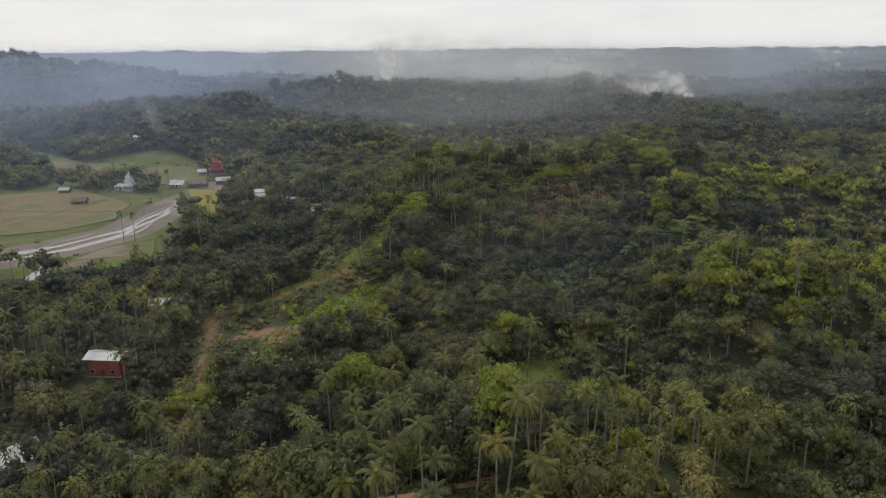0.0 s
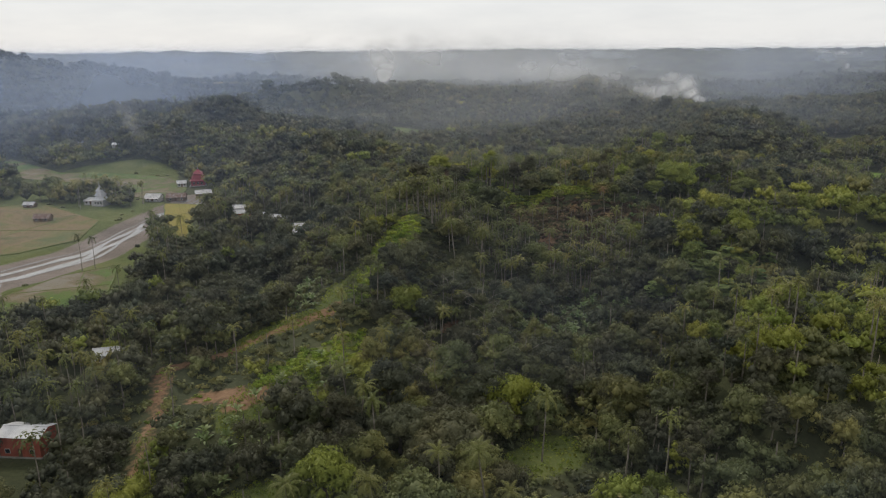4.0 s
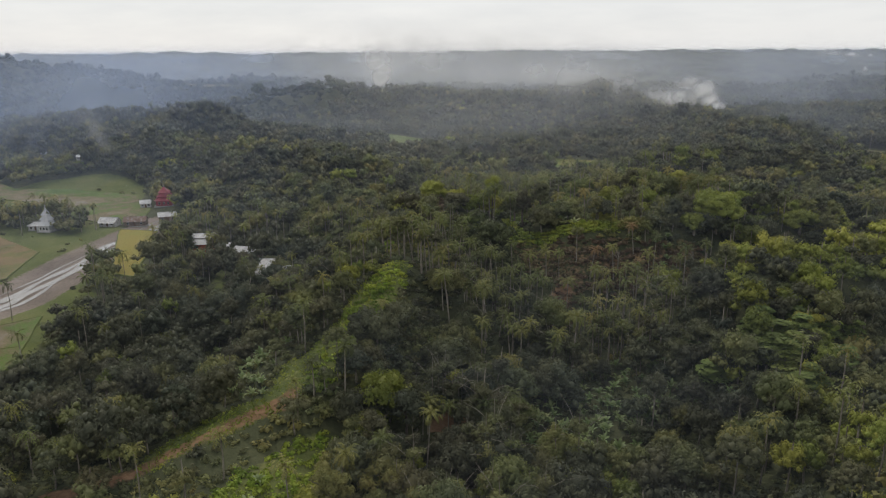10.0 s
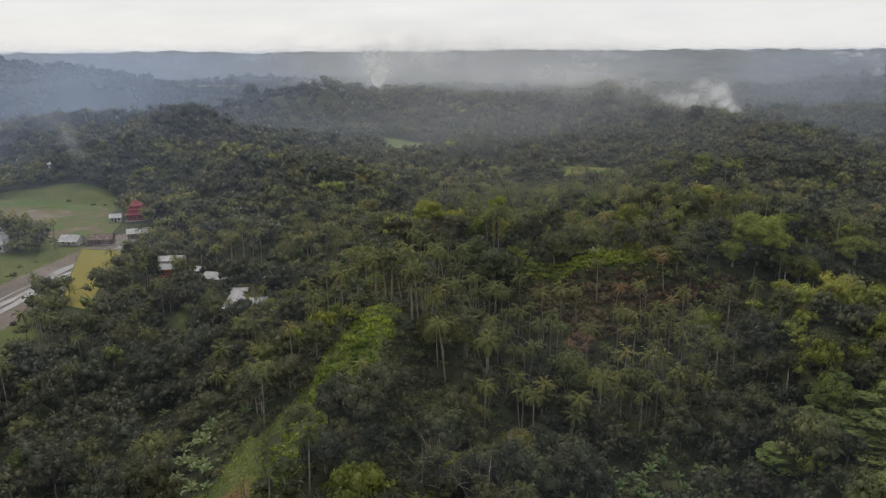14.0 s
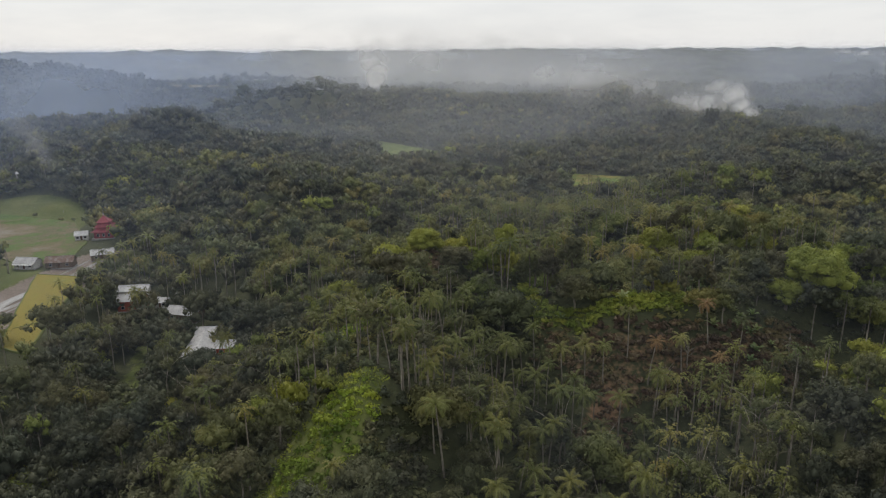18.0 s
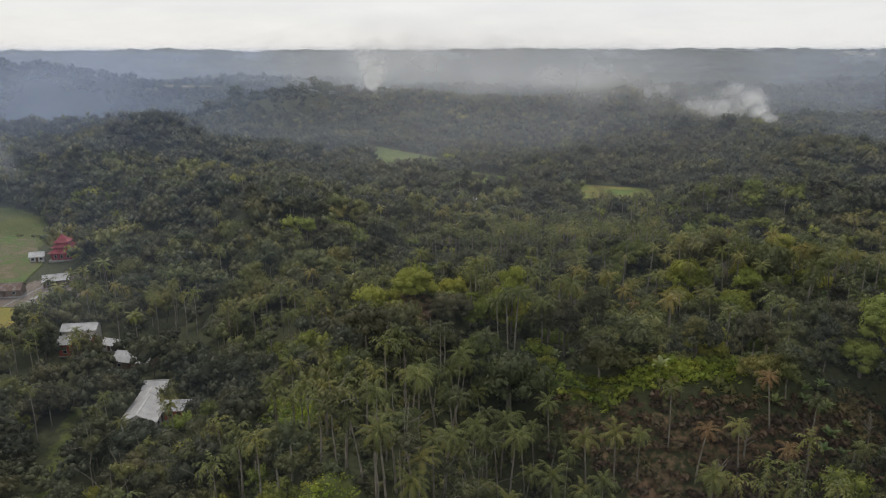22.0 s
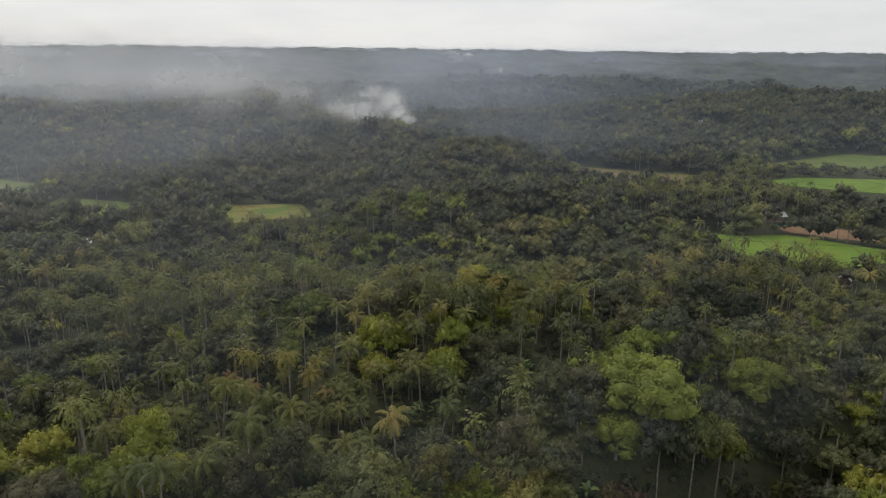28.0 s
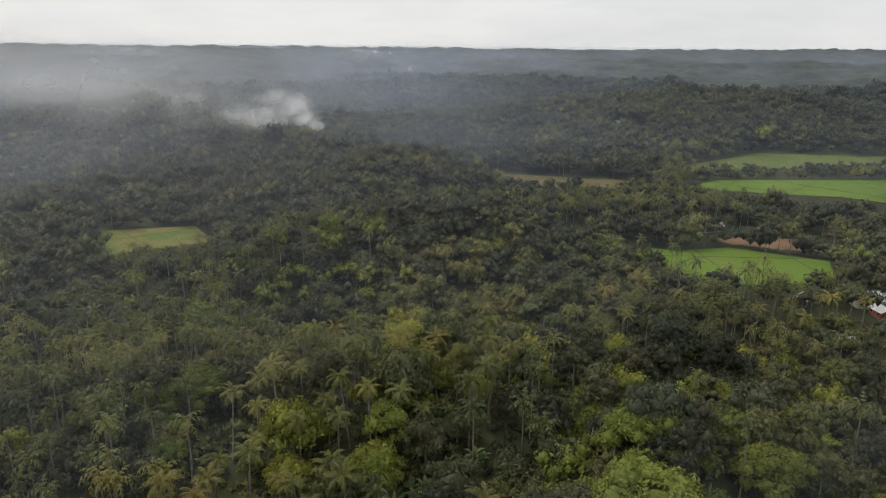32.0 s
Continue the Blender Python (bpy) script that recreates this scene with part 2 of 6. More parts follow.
def water_material():
    m, n, l = material("river_water")
    geo = n.new("ShaderNodeNewGeometry")
    w = noise_node(n, l, 0.7, 4.0, geo.outputs["Position"])
    b = n.new("ShaderNodeBsdfPrincipled")
    b.inputs["Base Color"].default_value = (0.30, 0.29, 0.27, 1)
    b.inputs["Roughness"].default_value, b.inputs["IOR"].default_value = 0.06, 1.33
    bp = n.new("ShaderNodeBump")
    bp.inputs["Strength"].default_value = 0.12
    l.new(w.outputs["Fac"], bp.inputs["Height"])
    l.new(bp.outputs["Normal"], b.inputs["Normal"])
    l.new(b.outputs[0], n.new("ShaderNodeOutputMaterial").inputs["Surface"])
    return m


WATER = water_material()


def smoke_haze_material(name, strength, lump, colour=(0.8, 0.8, 0.8), blue=(0.8, 0.8, 0.8)):
    """Thin smoke, and the sheets that imitate haze: white scattering over clear air, with torn, soft edges; the first
    texture coordinate turns it blue.
    """
    m, n, l = material(name)
    geo = n.new("ShaderNodeNewGeometry")
    uv = n.new("ShaderNodeUVMap")
    sp = n.new("ShaderNodeSeparateXYZ")
    l.new(uv.outputs["UV"], sp.inputs[0])
    cl = noise_node(n, l, lump, 5.0, geo.outputs["Position"])
    d = math_node(n, l, "MULTIPLY_ADD", cl.outputs["Fac"], 2.4)
    d.node.inputs[2].default_value = -0.7
    a = math_node(n, l, "MULTIPLY", math_node(n, l, "MULTIPLY", d, sp.outputs["Y"]), strength)
    c = n.new("ShaderNodeClamp")
    l.new(a, c.inputs["Value"])
    c.inputs["Max"].default_value = 0.9
    df, tl, tr = n.new("ShaderNodeBsdfDiffuse"), n.new("ShaderNodeBsdfTranslucent"), n.new("ShaderNodeBsdfTransparent")
    air = n.new("ShaderNodeMix")
    air.data_type = "RGBA"
    air.inputs["A"].default_value, air.inputs["B"].default_value = (*colour, 1), (*blue, 1)
    l.new(sp.outputs["X"], air.inputs["Factor"])
    l.new(air.outputs["Result"], df.inputs["Color"])
    l.new(air.outputs["Result"], tl.inputs["Color"])
    body, mix = n.new("ShaderNodeMixShader"), n.new("ShaderNodeMixShader")
    body.inputs["Fac"].default_value = 0.5
    l.new(df.outputs[0], body.inputs[1])
    l.new(tl.outputs[0], body.inputs[2])
    l.new(c.outputs[0], mix.inputs["Fac"])
    l.new(tr.outputs[0], mix.inputs[1])
    l.new(body.outputs[0], mix.inputs[2])
    l.new(mix.outputs[0], n.new("ShaderNodeOutputMaterial").inputs["Surface"])
    return m


# ---- mesh helpers ----
def mesh_object(name, verts, faces, mats, parent=None, label="", smooth=False, face_mats=None):
    """One mesh object from arrays; faces is a list of index arrays (triangles, quads)."""
    me = bpy.data.meshes.new(name)
    verts = np.asarray(verts, np.float32)
    faces = [np.asarray(f, np.int32) for f in faces if len(f)]
    me.vertices.add(len(verts))
    me.vertices.foreach_set("co", verts.ravel())
    loops = np.concatenate([f.ravel() for f in faces])
    sizes = np.concatenate([np.full(len(f), f.shape[1], np.int32) for f in faces])
    me.loops.add(len(loops))
    me.loops.foreach_set("vertex_index", loops)
    me.polygons.add(len(sizes))
    me.polygons.foreach_set("loop_start", np.concatenate([[0], np.cumsum(sizes)[:-1]]).astype(np.int32))
    for mt in mats if isinstance(mats, (list, tuple)) else [mats]:
        me.materials.append(mt)
    if face_mats is not None:
        me.polygons.foreach_set("material_index", np.asarray(face_mats, np.int32))
    if smooth:
        me.polygons.foreach_set("use_smooth", np.ones(len(sizes), bool))
    me.update(calc_edges=True)
    ob = new(name, me)
    if parent is not None:
        ob.parent = parent
    if label:
        ob["label"] = label
    return ob


def part(name, bm, mat, parent, label=""):
    me = bpy.data.meshes.new(name)
    bm.to_mesh(me)
    bm.free()
    me.materials.append(mat)
    ob = new(name, me)
    ob.parent = parent
    if label:
        ob["label"] = label
    return ob


def join(pieces):
    """Pieces (verts, quads, tris) as one."""
    v, q, t, n = [], [], [], 0
    for pv, pq, pt, *_ in pieces:
        v.append(pv)
        if len(pq):
            q.append(np.asarray(pq) + n)
        if len(pt):
            t.append(np.asarray(pt) + n)
        n += len(pv)
    return (np.concatenate(v), np.concatenate(q) if q else np.zeros((0, 4), int), np.concatenate(t) if t else np.zeros((0, 3), int))


def scatter(shape, places, yaws, sizes, tilts=None):
    """Copies of one shape, laid into one set of arrays. places (k,3); sizes (k,3)."""
    v, q, t = shape
    k, n = len(places), len(v)
    c, s = np.cos(yaws)[:, None], np.sin(yaws)[:, None]
    x, y, z = (v[None, :, i] * sizes[:, None, i] for i in range(3))
    out = np.stack([c * x - s * y, s * x + c * y, z], -1)
    if tilts is not None:
        out[..., 0] += tilts[:, None, 0] * out[..., 2]
        out[..., 1] += tilts[:, None, 1] * out[..., 2]
    out += places[:, None, :]
    shift = (np.arange(k) * n)[:, None, None]
    tone = 1 + np.repeat(hashed(np.round(places[:, 0] * 7).astype(np.int64), np.round(places[:, 1] * 7).astype(np.int64), 5), n)
    return out.reshape(-1, 3), (q[None] + shift).reshape(-1, 4), (t[None] + shift).reshape(-1, 3), tone


# ---- the lie of the land ----
def smooth01(a, b, v):
    t = np.clip((v - a) / (b - a), 0, 1)
    return t * t * (3 - 2 * t)


def hashed(i, j, seed):
    h = (i * 374761393 + j * 668265263 + seed * 974634773) & 0x7FFFFFFF
    h = ((h ^ (h >> 13)) * 1274126177) & 0x7FFFFFFF
    return ((h ^ (h >> 16)) & 0xFFFF) / 65535.0


def value_noise(x, y, size, seed):
    u, v = np.asarray(x, float) / size, np.asarray(y, float) / size
    i, j = np.floor(u).astype(np.int64), np.floor(v).astype(np.int64)
    fu, fv = u - i, v - j
    fu, fv = fu * fu * (3 - 2 * fu), fv * fv * (3 - 2 * fv)
    a, b = hashed(i, j, seed), hashed(i + 1, j, seed)
    c, d = hashed(i, j + 1, seed), hashed(i + 1, j + 1, seed)
    return (a * (1 - fu) + b * fu) * (1 - fv) + (c * (1 - fu) + d * fu) * fv - 0.5


def along(x, y, line):
    """Distance to a polyline, and the third value of its points where it is nearest."""
    best, val = np.full(np.shape(x), 1e9), np.zeros(np.shape(x))
    for (ax, ay, ah), (bx, by, bh) in zip(line[:-1], line[1:]):
        dx, dy = bx - ax, by - ay
        t = np.clip(((x - ax) * dx + (y - ay) * dy) / (dx * dx + dy * dy), 0, 1)
        d = np.hypot(x - ax - t * dx, y - ay - t * dy)
        near = d < best
        best, val = np.where(near, d, best), np.where(near, ah + t * (bh - ah), val)
    return best, val


def inside(x, y, corners):
    """Signed distance to a polygon, positive inside."""
    x, y = np.asarray(x, float), np.asarray(y, float)
    d, odd = np.full(x.shape, 1e9), np.zeros(x.shape, bool)
    for (ax, ay), (bx, by) in zip(corners, corners[1:] + corners[:1]):
        dx, dy = bx - ax, by - ay
        t = np.clip(((x - ax) * dx + (y - ay) * dy) / (dx * dx + dy * dy + 1e-9), 0, 1)
        d = np.minimum(d, np.hypot(x - ax - t * dx, y - ay - t * dy))
        cross = ((ay > y) != (by > y)) & (x < dx * (y - ay) / (dy if abs(dy) > 1e-9 else 1e-9) + ax)
        odd ^= cross
    return np.where(odd, d, -d)


# crest lines: (x, y, height over the valley), with the width of the slope
RIDGES = {
    "path_spur": ([(-80, 212, 3), (-60, 219, 5), (-46, 229, 8), (-33, 242, 10), (-25, 266, 15), (-12, 298, 25), (-6, 350, 25), (-2, 372, 25), (4, 398, 19)], 26),
    "scar_bank": ([(-56, 188, 3), (-44, 197, 6), (-36, 212, 7)], 16),
    "knoll_back": ([(4, 398, 16), (-30, 448, 13), (-70, 522, 24), (-120, 600, 15)], 45),
    "grass_crest": ([(0, 368, 22), (25, 352, 25), (48, 336, 28), (66, 338, 27), (95, 353, 27), (125, 357, 26), (150, 345, 22)], 22),
    "near_right": ([(60, 150, 10), (78, 178, 22), (98, 197, 24), (150, 205, 20)], 30),
    "right_crest": ([(91, 258, 16), (94, 294, 27), (150, 302, 27), (230, 310, 22)], 27),
    "clearing": ([(-10, 150, 4), (30, 172, 4.5)], 30),
    "near_front": ([(-40, 86, 9), (18, 103, 16), (58, 116, 14)], 23),
    "front_hill": ([(30, 455, 10), (62, 440, 17), (90, 412, 19), (118, 396, 21), (150, 386, 19), (180, 396, 11), (206, 412, 4)], 48),
    "middle_hill": ([(100, 548, 4), (135, 546, 13), (175, 543, 21), (212, 536, 17), (248, 522, 5)], 32),
    "palm_slope": ([(15, 425, 8), (60, 465, 9), (100, 425, 9)], 42),
    "smoke_hill": ([(-230, 1110, 32), (-170, 1082, 40), (-90, 1035, 35), (0, 985, 32), (90, 930, 27), (158, 893, 45), (205, 815, 27), (238, 750, 21), (245, 690, 20), (241, 632, 22), (264, 598, 6)], 64),
    "left_hill": ([(-420, 690, 12), (-305, 715, 28), (-213, 725, 36), (-172, 735, 16)], 75),
    "left_apron": ([(-260, 640, 18), (-150, 610, 14)], 55),
    "far_left": ([(-900, 1500, 70), (-600, 1400, 53), (-430, 1300, 20)], 150),
    "east_hill": ([(450, 860, 20), (520, 820, 32), (700, 760, 40), (950, 640, 40)], 120),
}
EAST_FLOOR = [(150, 440, 0), (260, 470, 9), (330, 520, 10), (370, 640, 9), (500, 570, 9), (640, 560, 9)]
# flat farmland: corners, level
FIELDS = {
    "stubble": ([(-360, 425), (-268, 436), (-245, 452), (-186, 405), (-177, 365), (-192, 341), (-230, 324), (-360, 330)], 3.0),
    "back_meadow": ([(-375, 638), (-291, 562), (-254, 560), (-200, 540), (-172, 497), (-165, 468), (-187, 463), (-217, 483), (-260, 520), (-330, 545)], 3.2),
    "ripe_paddy": ([(-166, 444), (-145, 440), (-138, 415), (-124, 364), (-135, 369), (-149, 401)], 4.0),
    "river_meadow": ([(-163, 281), (-154, 307), (-138, 322), (-124, 280), (-131, 261), (-150, 262)], 3.2),
    "paddy_a": ([(-118, 842), (-82, 822), (-88, 772), (-122, 782)], 4.0),
    "paddy_b": ([(-68, 880), (-7, 805), (-6, 748), (-50, 748), (-66, 800)], 4.0),
    "paddy_c": ([(8, 748), (50, 708), (38, 678), (-10, 708)], 4.0),
    "paddy_d": ([(88, 680), (132, 664), (130, 628), (80, 632)], 5.0),
    "east_paddy": ([(268, 500), (282, 480), (306, 470), (322, 434), (303, 422), (276, 426), (254, 446)], 12.0),
    "east_dry": ([(325, 705), (350, 660), (393, 608), (398, 580), (349, 594), (328, 634)], 12.0),
    "east_green": ([(456, 621), (590, 632), (660, 563), (613, 546), (526, 576)], 12.0),
    "far_pale": ([(-545, 1425), (-430, 1400), (-385, 1450), (-520, 1495)], 32.0),
    "east_green_b": ([(545, 512), (466, 477), (461, 499), (435, 526), (404, 572), (450, 572)], 12.0),
}
RIVER = [(-150, 470, 6), (-160, 400, 5), (-160, 368, 5.5), (-162, 340, 7), (-176, 312, 9), (-200, 288, 9), (-250, 262, 9), (-330, 240, 9)]
BRANCH = [(-176, 300, 2), (-168, 280, 1.6), (-164, 258, 1.8), (-166, 238, 1.6), (-178, 215, 1.6)]


def height(x, y):
    x, y = np.asarray(x, float), np.asarray(y, float)
    r = np.hypot(x, y - 200)
    d, h = along(x, y, EAST_FLOOR)
    base = 3.0 + h * np.exp(-(d / 110) ** 2)
    total = np.zeros_like(x)
    for line, w in RIDGES.values():
        d, h = along(x, y, line)
        total += (np.maximum(h, 0.0) * np.exp(-(d / w) ** 1.8)) ** 3
    hills = np.cbrt(total)
    wild = smooth01(1.0, 8.0, hills) * (1 - smooth01(600, 1200, r)) + smooth01(500, 1200, r)
    rough = 5.0 * value_noise(x, y, 46, 3) + 2.6 * value_noise(x, y, 19, 4)
    far = smooth01(1000, 1900, r) * (1 - 0.6 * smooth01(2200, 3600, r)) * (40 * value_noise(x, y, 520, 8) + 34 * value_noise(x, y, 190, 9) - 1)
    far += 74 * smooth01(1900, 4600, r)
    z = base + hills + wild * rough + far
    for corners, level in FIELDS.values():
        near = smooth01(-14.0, -1.0, inside(x, y, corners)) if r.min() < 1000 else 0
        z = z * (1 - near) + level * near
    d, w = along(x, y, RIVER)
    bed = 1 - smooth01(w + 4, w + 16, d)
    z = z * (1 - bed) + 2.0 * bed
    d, w = along(x, y, BRANCH)
    bed = 1 - smooth01(w + 1, w + 6, d)
    return z * (1 - bed) + 2.1 * bed

# ---- bare soil, grass and gravel ----
SOIL = [([(-66, 167, 1.2), (-68, 184, 1.3), (-76, 213, 1.6), (-62, 218, 1.4), (-50, 228, 1.1), (-41, 238, 2.2), (-34, 242, 2.4), (-32, 247, 0.4)], 0.85), ([(-62, 197, 2.0), (-52, 196, 2.8), (-50, 190, 2.0), (-42, 195, 1.6)], 1.0),
        ([(-16, 104, 2.2), (6, 106, 2.6)], 1.0), ([(15, 111, 1.8), (25, 114, 2.4)], 1.0), ([(-6, 190, 2.0), (0, 193, 1.8)], 1.0), ([(100, 505, 1.0), (110, 522, 1.0), (120, 541, 0.9)], 0.9), ([(34, 327, 1.2), (50, 322, 1.6), (70, 324, 1.8), (88, 336, 1.6)], 0.5), ([(38, 312, 2), (41, 316, 2)], 1.0),
        ([(-6, 355, 1.5), (-3, 360, 2)], 0.9), ([(2, 243, 2.5), (6, 248, 2)], 1.0), ([(318, 476, 5), (332, 468, 9), (346, 456, 8)], 1.0)]
GRASS = [([(18, 166, 5), (25, 171, 6)], 1.0), ([(-33, 258, 1.0), (-26, 267, 1.4), (-20, 285, 3.0), (-13, 297, 4.0)], 1.0), ([(24, 353, 0.9), (28, 340, 1.1), (37, 333, 1.2), (47, 333, 1.7), (61, 336, 2.1)], 1.0),
         ([(-48, 187, 6), (-40, 198, 7), (-35, 208, 4)], 0.9), ([(-58, 223, 3), (-44, 237, 4.5), (-35, 246, 4), (-36, 256, 3)], 0.8), ([(-68, 302, 1.0), (-84, 346, 1.1), (-93, 376, 1.2)], 1.0), ([(-200, 250, 30), (-150, 290, 26), (-140, 340, 10)], 1.0),
         ([(-260, 360, 120), (-250, 520, 60)], 1.0), ([(-42, 152, 6), (-34, 158, 5)], 0.9), ([(262, 515, 8), (257, 532, 8)], 1.0), ([(-34, 346, 6), (-24, 342, 5)], 0.9)]
# slopes under ferns and scrub, with no trees
SCRUB = [([(-8, 287, 4), (-3, 276, 5), (-4, 262, 5), (-8, 250, 4)], 1.0)]
FERN = [([(-28, 248, 2.5), (-21, 268, 3), (-14, 292, 4.5)], 1.0), ([(-40, 198, 6), (-30, 214, 7), (-24, 226, 6)], 1.0), ([(60, 352, 5), (80, 362, 5)], 0.9), ([(-38, 352, 6), (-24, 336, 6)], 1.0)]
BRUSH = [([(30, 331, 4), (42, 323, 6), (56, 321, 7), (72, 323, 6), (89, 333, 5)], 1.0), ([(-7, 353, 4), (-2, 361, 4)], 1.0), ([(38, 308, 4), (44, 316, 4)], 1.0)]


def cover(x, y, lines, soft=3.0):
    out = np.zeros(np.shape(x))
    for line, k in lines:
        d, w = along(x, y, line)
        out = np.maximum(out, k * (1 - smooth01(w - soft * 0.5, w + soft, d)))
    return out


def axis_steps(lo, hi, step, far_lo, far_hi, growth=1.09):
    a = list(np.arange(lo, hi + 0.1, step))
    s = step
    while a[-1] < far_hi:
        s *= growth
        a.append(a[-1] + s)
    s = step
    while a[0] > far_lo:
        s *= growth
        a.insert(0, a[0] - s)
    return np.array(a)


gx = axis_steps(-300, 420, 3.5, -4700, 4700)
gy = axis_steps(60, 700, 3.5, -4200, 4800)
GX, GY = np.meshgrid(gx, gy)
GZ = height(GX, GY)
nx, ny = len(gx), len(gy)
idx = np.arange(nx * ny).reshape(ny, nx)
quads = np.stack([idx[:-1, :-1], idx[:-1, 1:], idx[1:, 1:], idx[1:, :-1]], -1).reshape(-1, 4)
ground = mesh_object("ground", np.stack([GX, GY, GZ], -1).reshape(-1, 3), [quads], GROUND, smooth=True)
soil_map = ground.data.attributes.new("soil_map", "FLOAT_COLOR", "POINT")
d_r, w_r = along(GX, GY, RIVER)
d_b, w_b = along(GX, GY, BRANCH)
gravel = np.maximum(1 - smooth01(w_r + 6, w_r + 13, d_r), 1 - smooth01(w_b + 0.5, w_b + 3, d_b))
cols = np.stack([np.maximum(cover(GX, GY, SOIL), 0.4 * cover(GX, GY, BRUSH)), np.maximum(cover(GX, GY, GRASS), 0.9 * cover(GX, GY, FERN)), gravel, np.ones_like(GX)], -1)
soil_map.data.foreach_set("color", cols.astype(np.float32).ravel())
tagged(ground, "rolling tropical ground with leaf litter, grass and patches of red earth", "ground", kind="structure")


# ---- river ----
def ribbon(line, shift, widen, z, step=4.0, seed=0):
    """A wavering strip along a polyline."""
    pts = []
    for (ax, ay, aw), (bx, by, bw) in zip(line[:-1], line[1:]):
        k = max(2, int(math.hypot(bx - ax, by - ay) / step))
        for i in range(k):
            t = i / k
            pts.append((ax + t * (bx - ax), ay + t * (by - ay), aw + t * (bw - aw)))
    p = np.array(pts)
    d = np.gradient(p[:, :2], axis=0)
    nrm = np.stack([-d[:, 1], d[:, 0]], 1) / np.linalg.norm(d, axis=1)[:, None]
    wob = value_noise(np.arange(len(p)) * 4.0, np.zeros(len(p)), 17, 40 + seed)
    wob2 = value_noise(np.arange(len(p)) * 4.0, np.zeros(len(p)), 13, 60 + seed)
    mid = p[:, :2] + nrm * (shift * p[:, 2] + wob * p[:, 2] * 0.8)[:, None]
    half = p[:, 2] * widen * (1 + 1.1 * wob2)
    a, b = mid + nrm * half[:, None], mid - nrm * half[:, None]
    v = np.concatenate([np.c_[a, np.full(len(p), z)], np.c_[b, np.full(len(p), z)]])
    i = np.arange(len(p) - 1)
    return v, np.stack([i + len(p), i + 1 + len(p), i + 1, i], 1), np.zeros((0, 3), int)


river = join([ribbon(RIVER, -0.42, 0.24, 2.16, seed=1), ribbon(RIVER, 0.22, 0.20, 2.15, seed=2), ribbon(RIVER, 0.78, 0.11, 2.17, seed=3), ribbon(RIVER, -0.95, 0.08, 2.18, seed=5), ribbon(BRANCH, 0, 0.9, 2.22, seed=4)])
tagged(mesh_object("river_water", river[0], [river[1]], WATER), "shallow braided river, pale grey water over gravel", "river", kind="structure")


# ---- farmland ----
def field_material(name, stops, row=0.0):
    m, n, l = material(name)
    geo = n.new("ShaderNodeNewGeometry")
    a = noise_node(n, l, 0.028, 7.0, geo.outputs["Position"])
    c = noise_node(n, l, 1.1, 6.0, geo.outputs["Position"])
    mid = noise_node(n, l, 0.16, 4.0, geo.outputs["Position"])
    f = math_node(n, l, "ADD", math_node(n, l, "MULTIPLY", a.outputs["Fac"], 0.6), math_node(n, l, "MULTIPLY", c.outputs["Fac"], 0.15))
    f = math_node(n, l, "ADD", f, math_node(n, l, "MULTIPLY", mid.outputs["Fac"], 0.25))
    col = ramp_node(n, stops)
    l.new(f, col.inputs["Fac"])
    b = n.new("ShaderNodeBsdfPrincipled")
    b.inputs["Roughness"].default_value = 0.8
    b.inputs["Specular IOR Level"].default_value = 0.2
    l.new(col.outputs["Color"], b.inputs["Base Color"])
    bp = n.new("ShaderNodeBump")
    bp.inputs["Strength"].default_value, bp.inputs["Distance"].default_value = 0.7, 0.4
    l.new(c.outputs["Fac"], bp.inputs["Height"])
    l.new(bp.outputs["Normal"], b.inputs["Normal"])
    l.new(b.outputs[0], n.new("ShaderNodeOutputMaterial").inputs["Surface"])
    return m


PADDY_GREEN = field_material("green_rice", [(0.3, (0.075, 0.14, 0.012)), (0.5, (0.11, 0.185, 0.018)), (0.7, (0.16, 0.215, 0.03))])
PADDY_RIPE = field_material("ripening_rice", [(0.3, (0.13, 0.135, 0.020)), (0.5, (0.205, 0.165, 0.028)), (0.7, (0.165, 0.17, 0.028))])
PADDY_HALF = field_material("half_ripe_rice", [(0.38, (0.15, 0.105, 0.04)), (0.46, (0.19, 0.14, 0.04)), (0.50, (0.17, 0.17, 0.03)), (0.56, (0.09, 0.145, 0.02))])
STUBBLE = field_material("stubble", [(0.36, (0.062, 0.085, 0.026)), (0.44, (0.115, 0.10, 0.042)), (0.5, (0.16, 0.112, 0.056)), (0.55, (0.125, 0.112, 0.038)), (0.63, (0.075, 0.095, 0.03))])
# duller than the near green rice: distance haze put into the crop colour
PADDY_HAZED = field_material("hazed_rice", [(0.3, (0.07, 0.10, 0.018)), (0.5, (0.10, 0.135, 0.024)), (0.7, (0.145, 0.162, 0.038))])
MEADOW = field_material("meadow", [(0.38, (0.045, 0.085, 0.012)), (0.46, (0.075, 0.12, 0.018)), (0.50, (0.095, 0.095, 0.035)), (0.55, (0.14, 0.11, 0.06)), (0.62, (0.18, 0.16, 0.125))])
BUND = field_material("field_bank", [(0.3, (0.075, 0.11, 0.024)), (0.7, (0.135, 0.145, 0.05))])
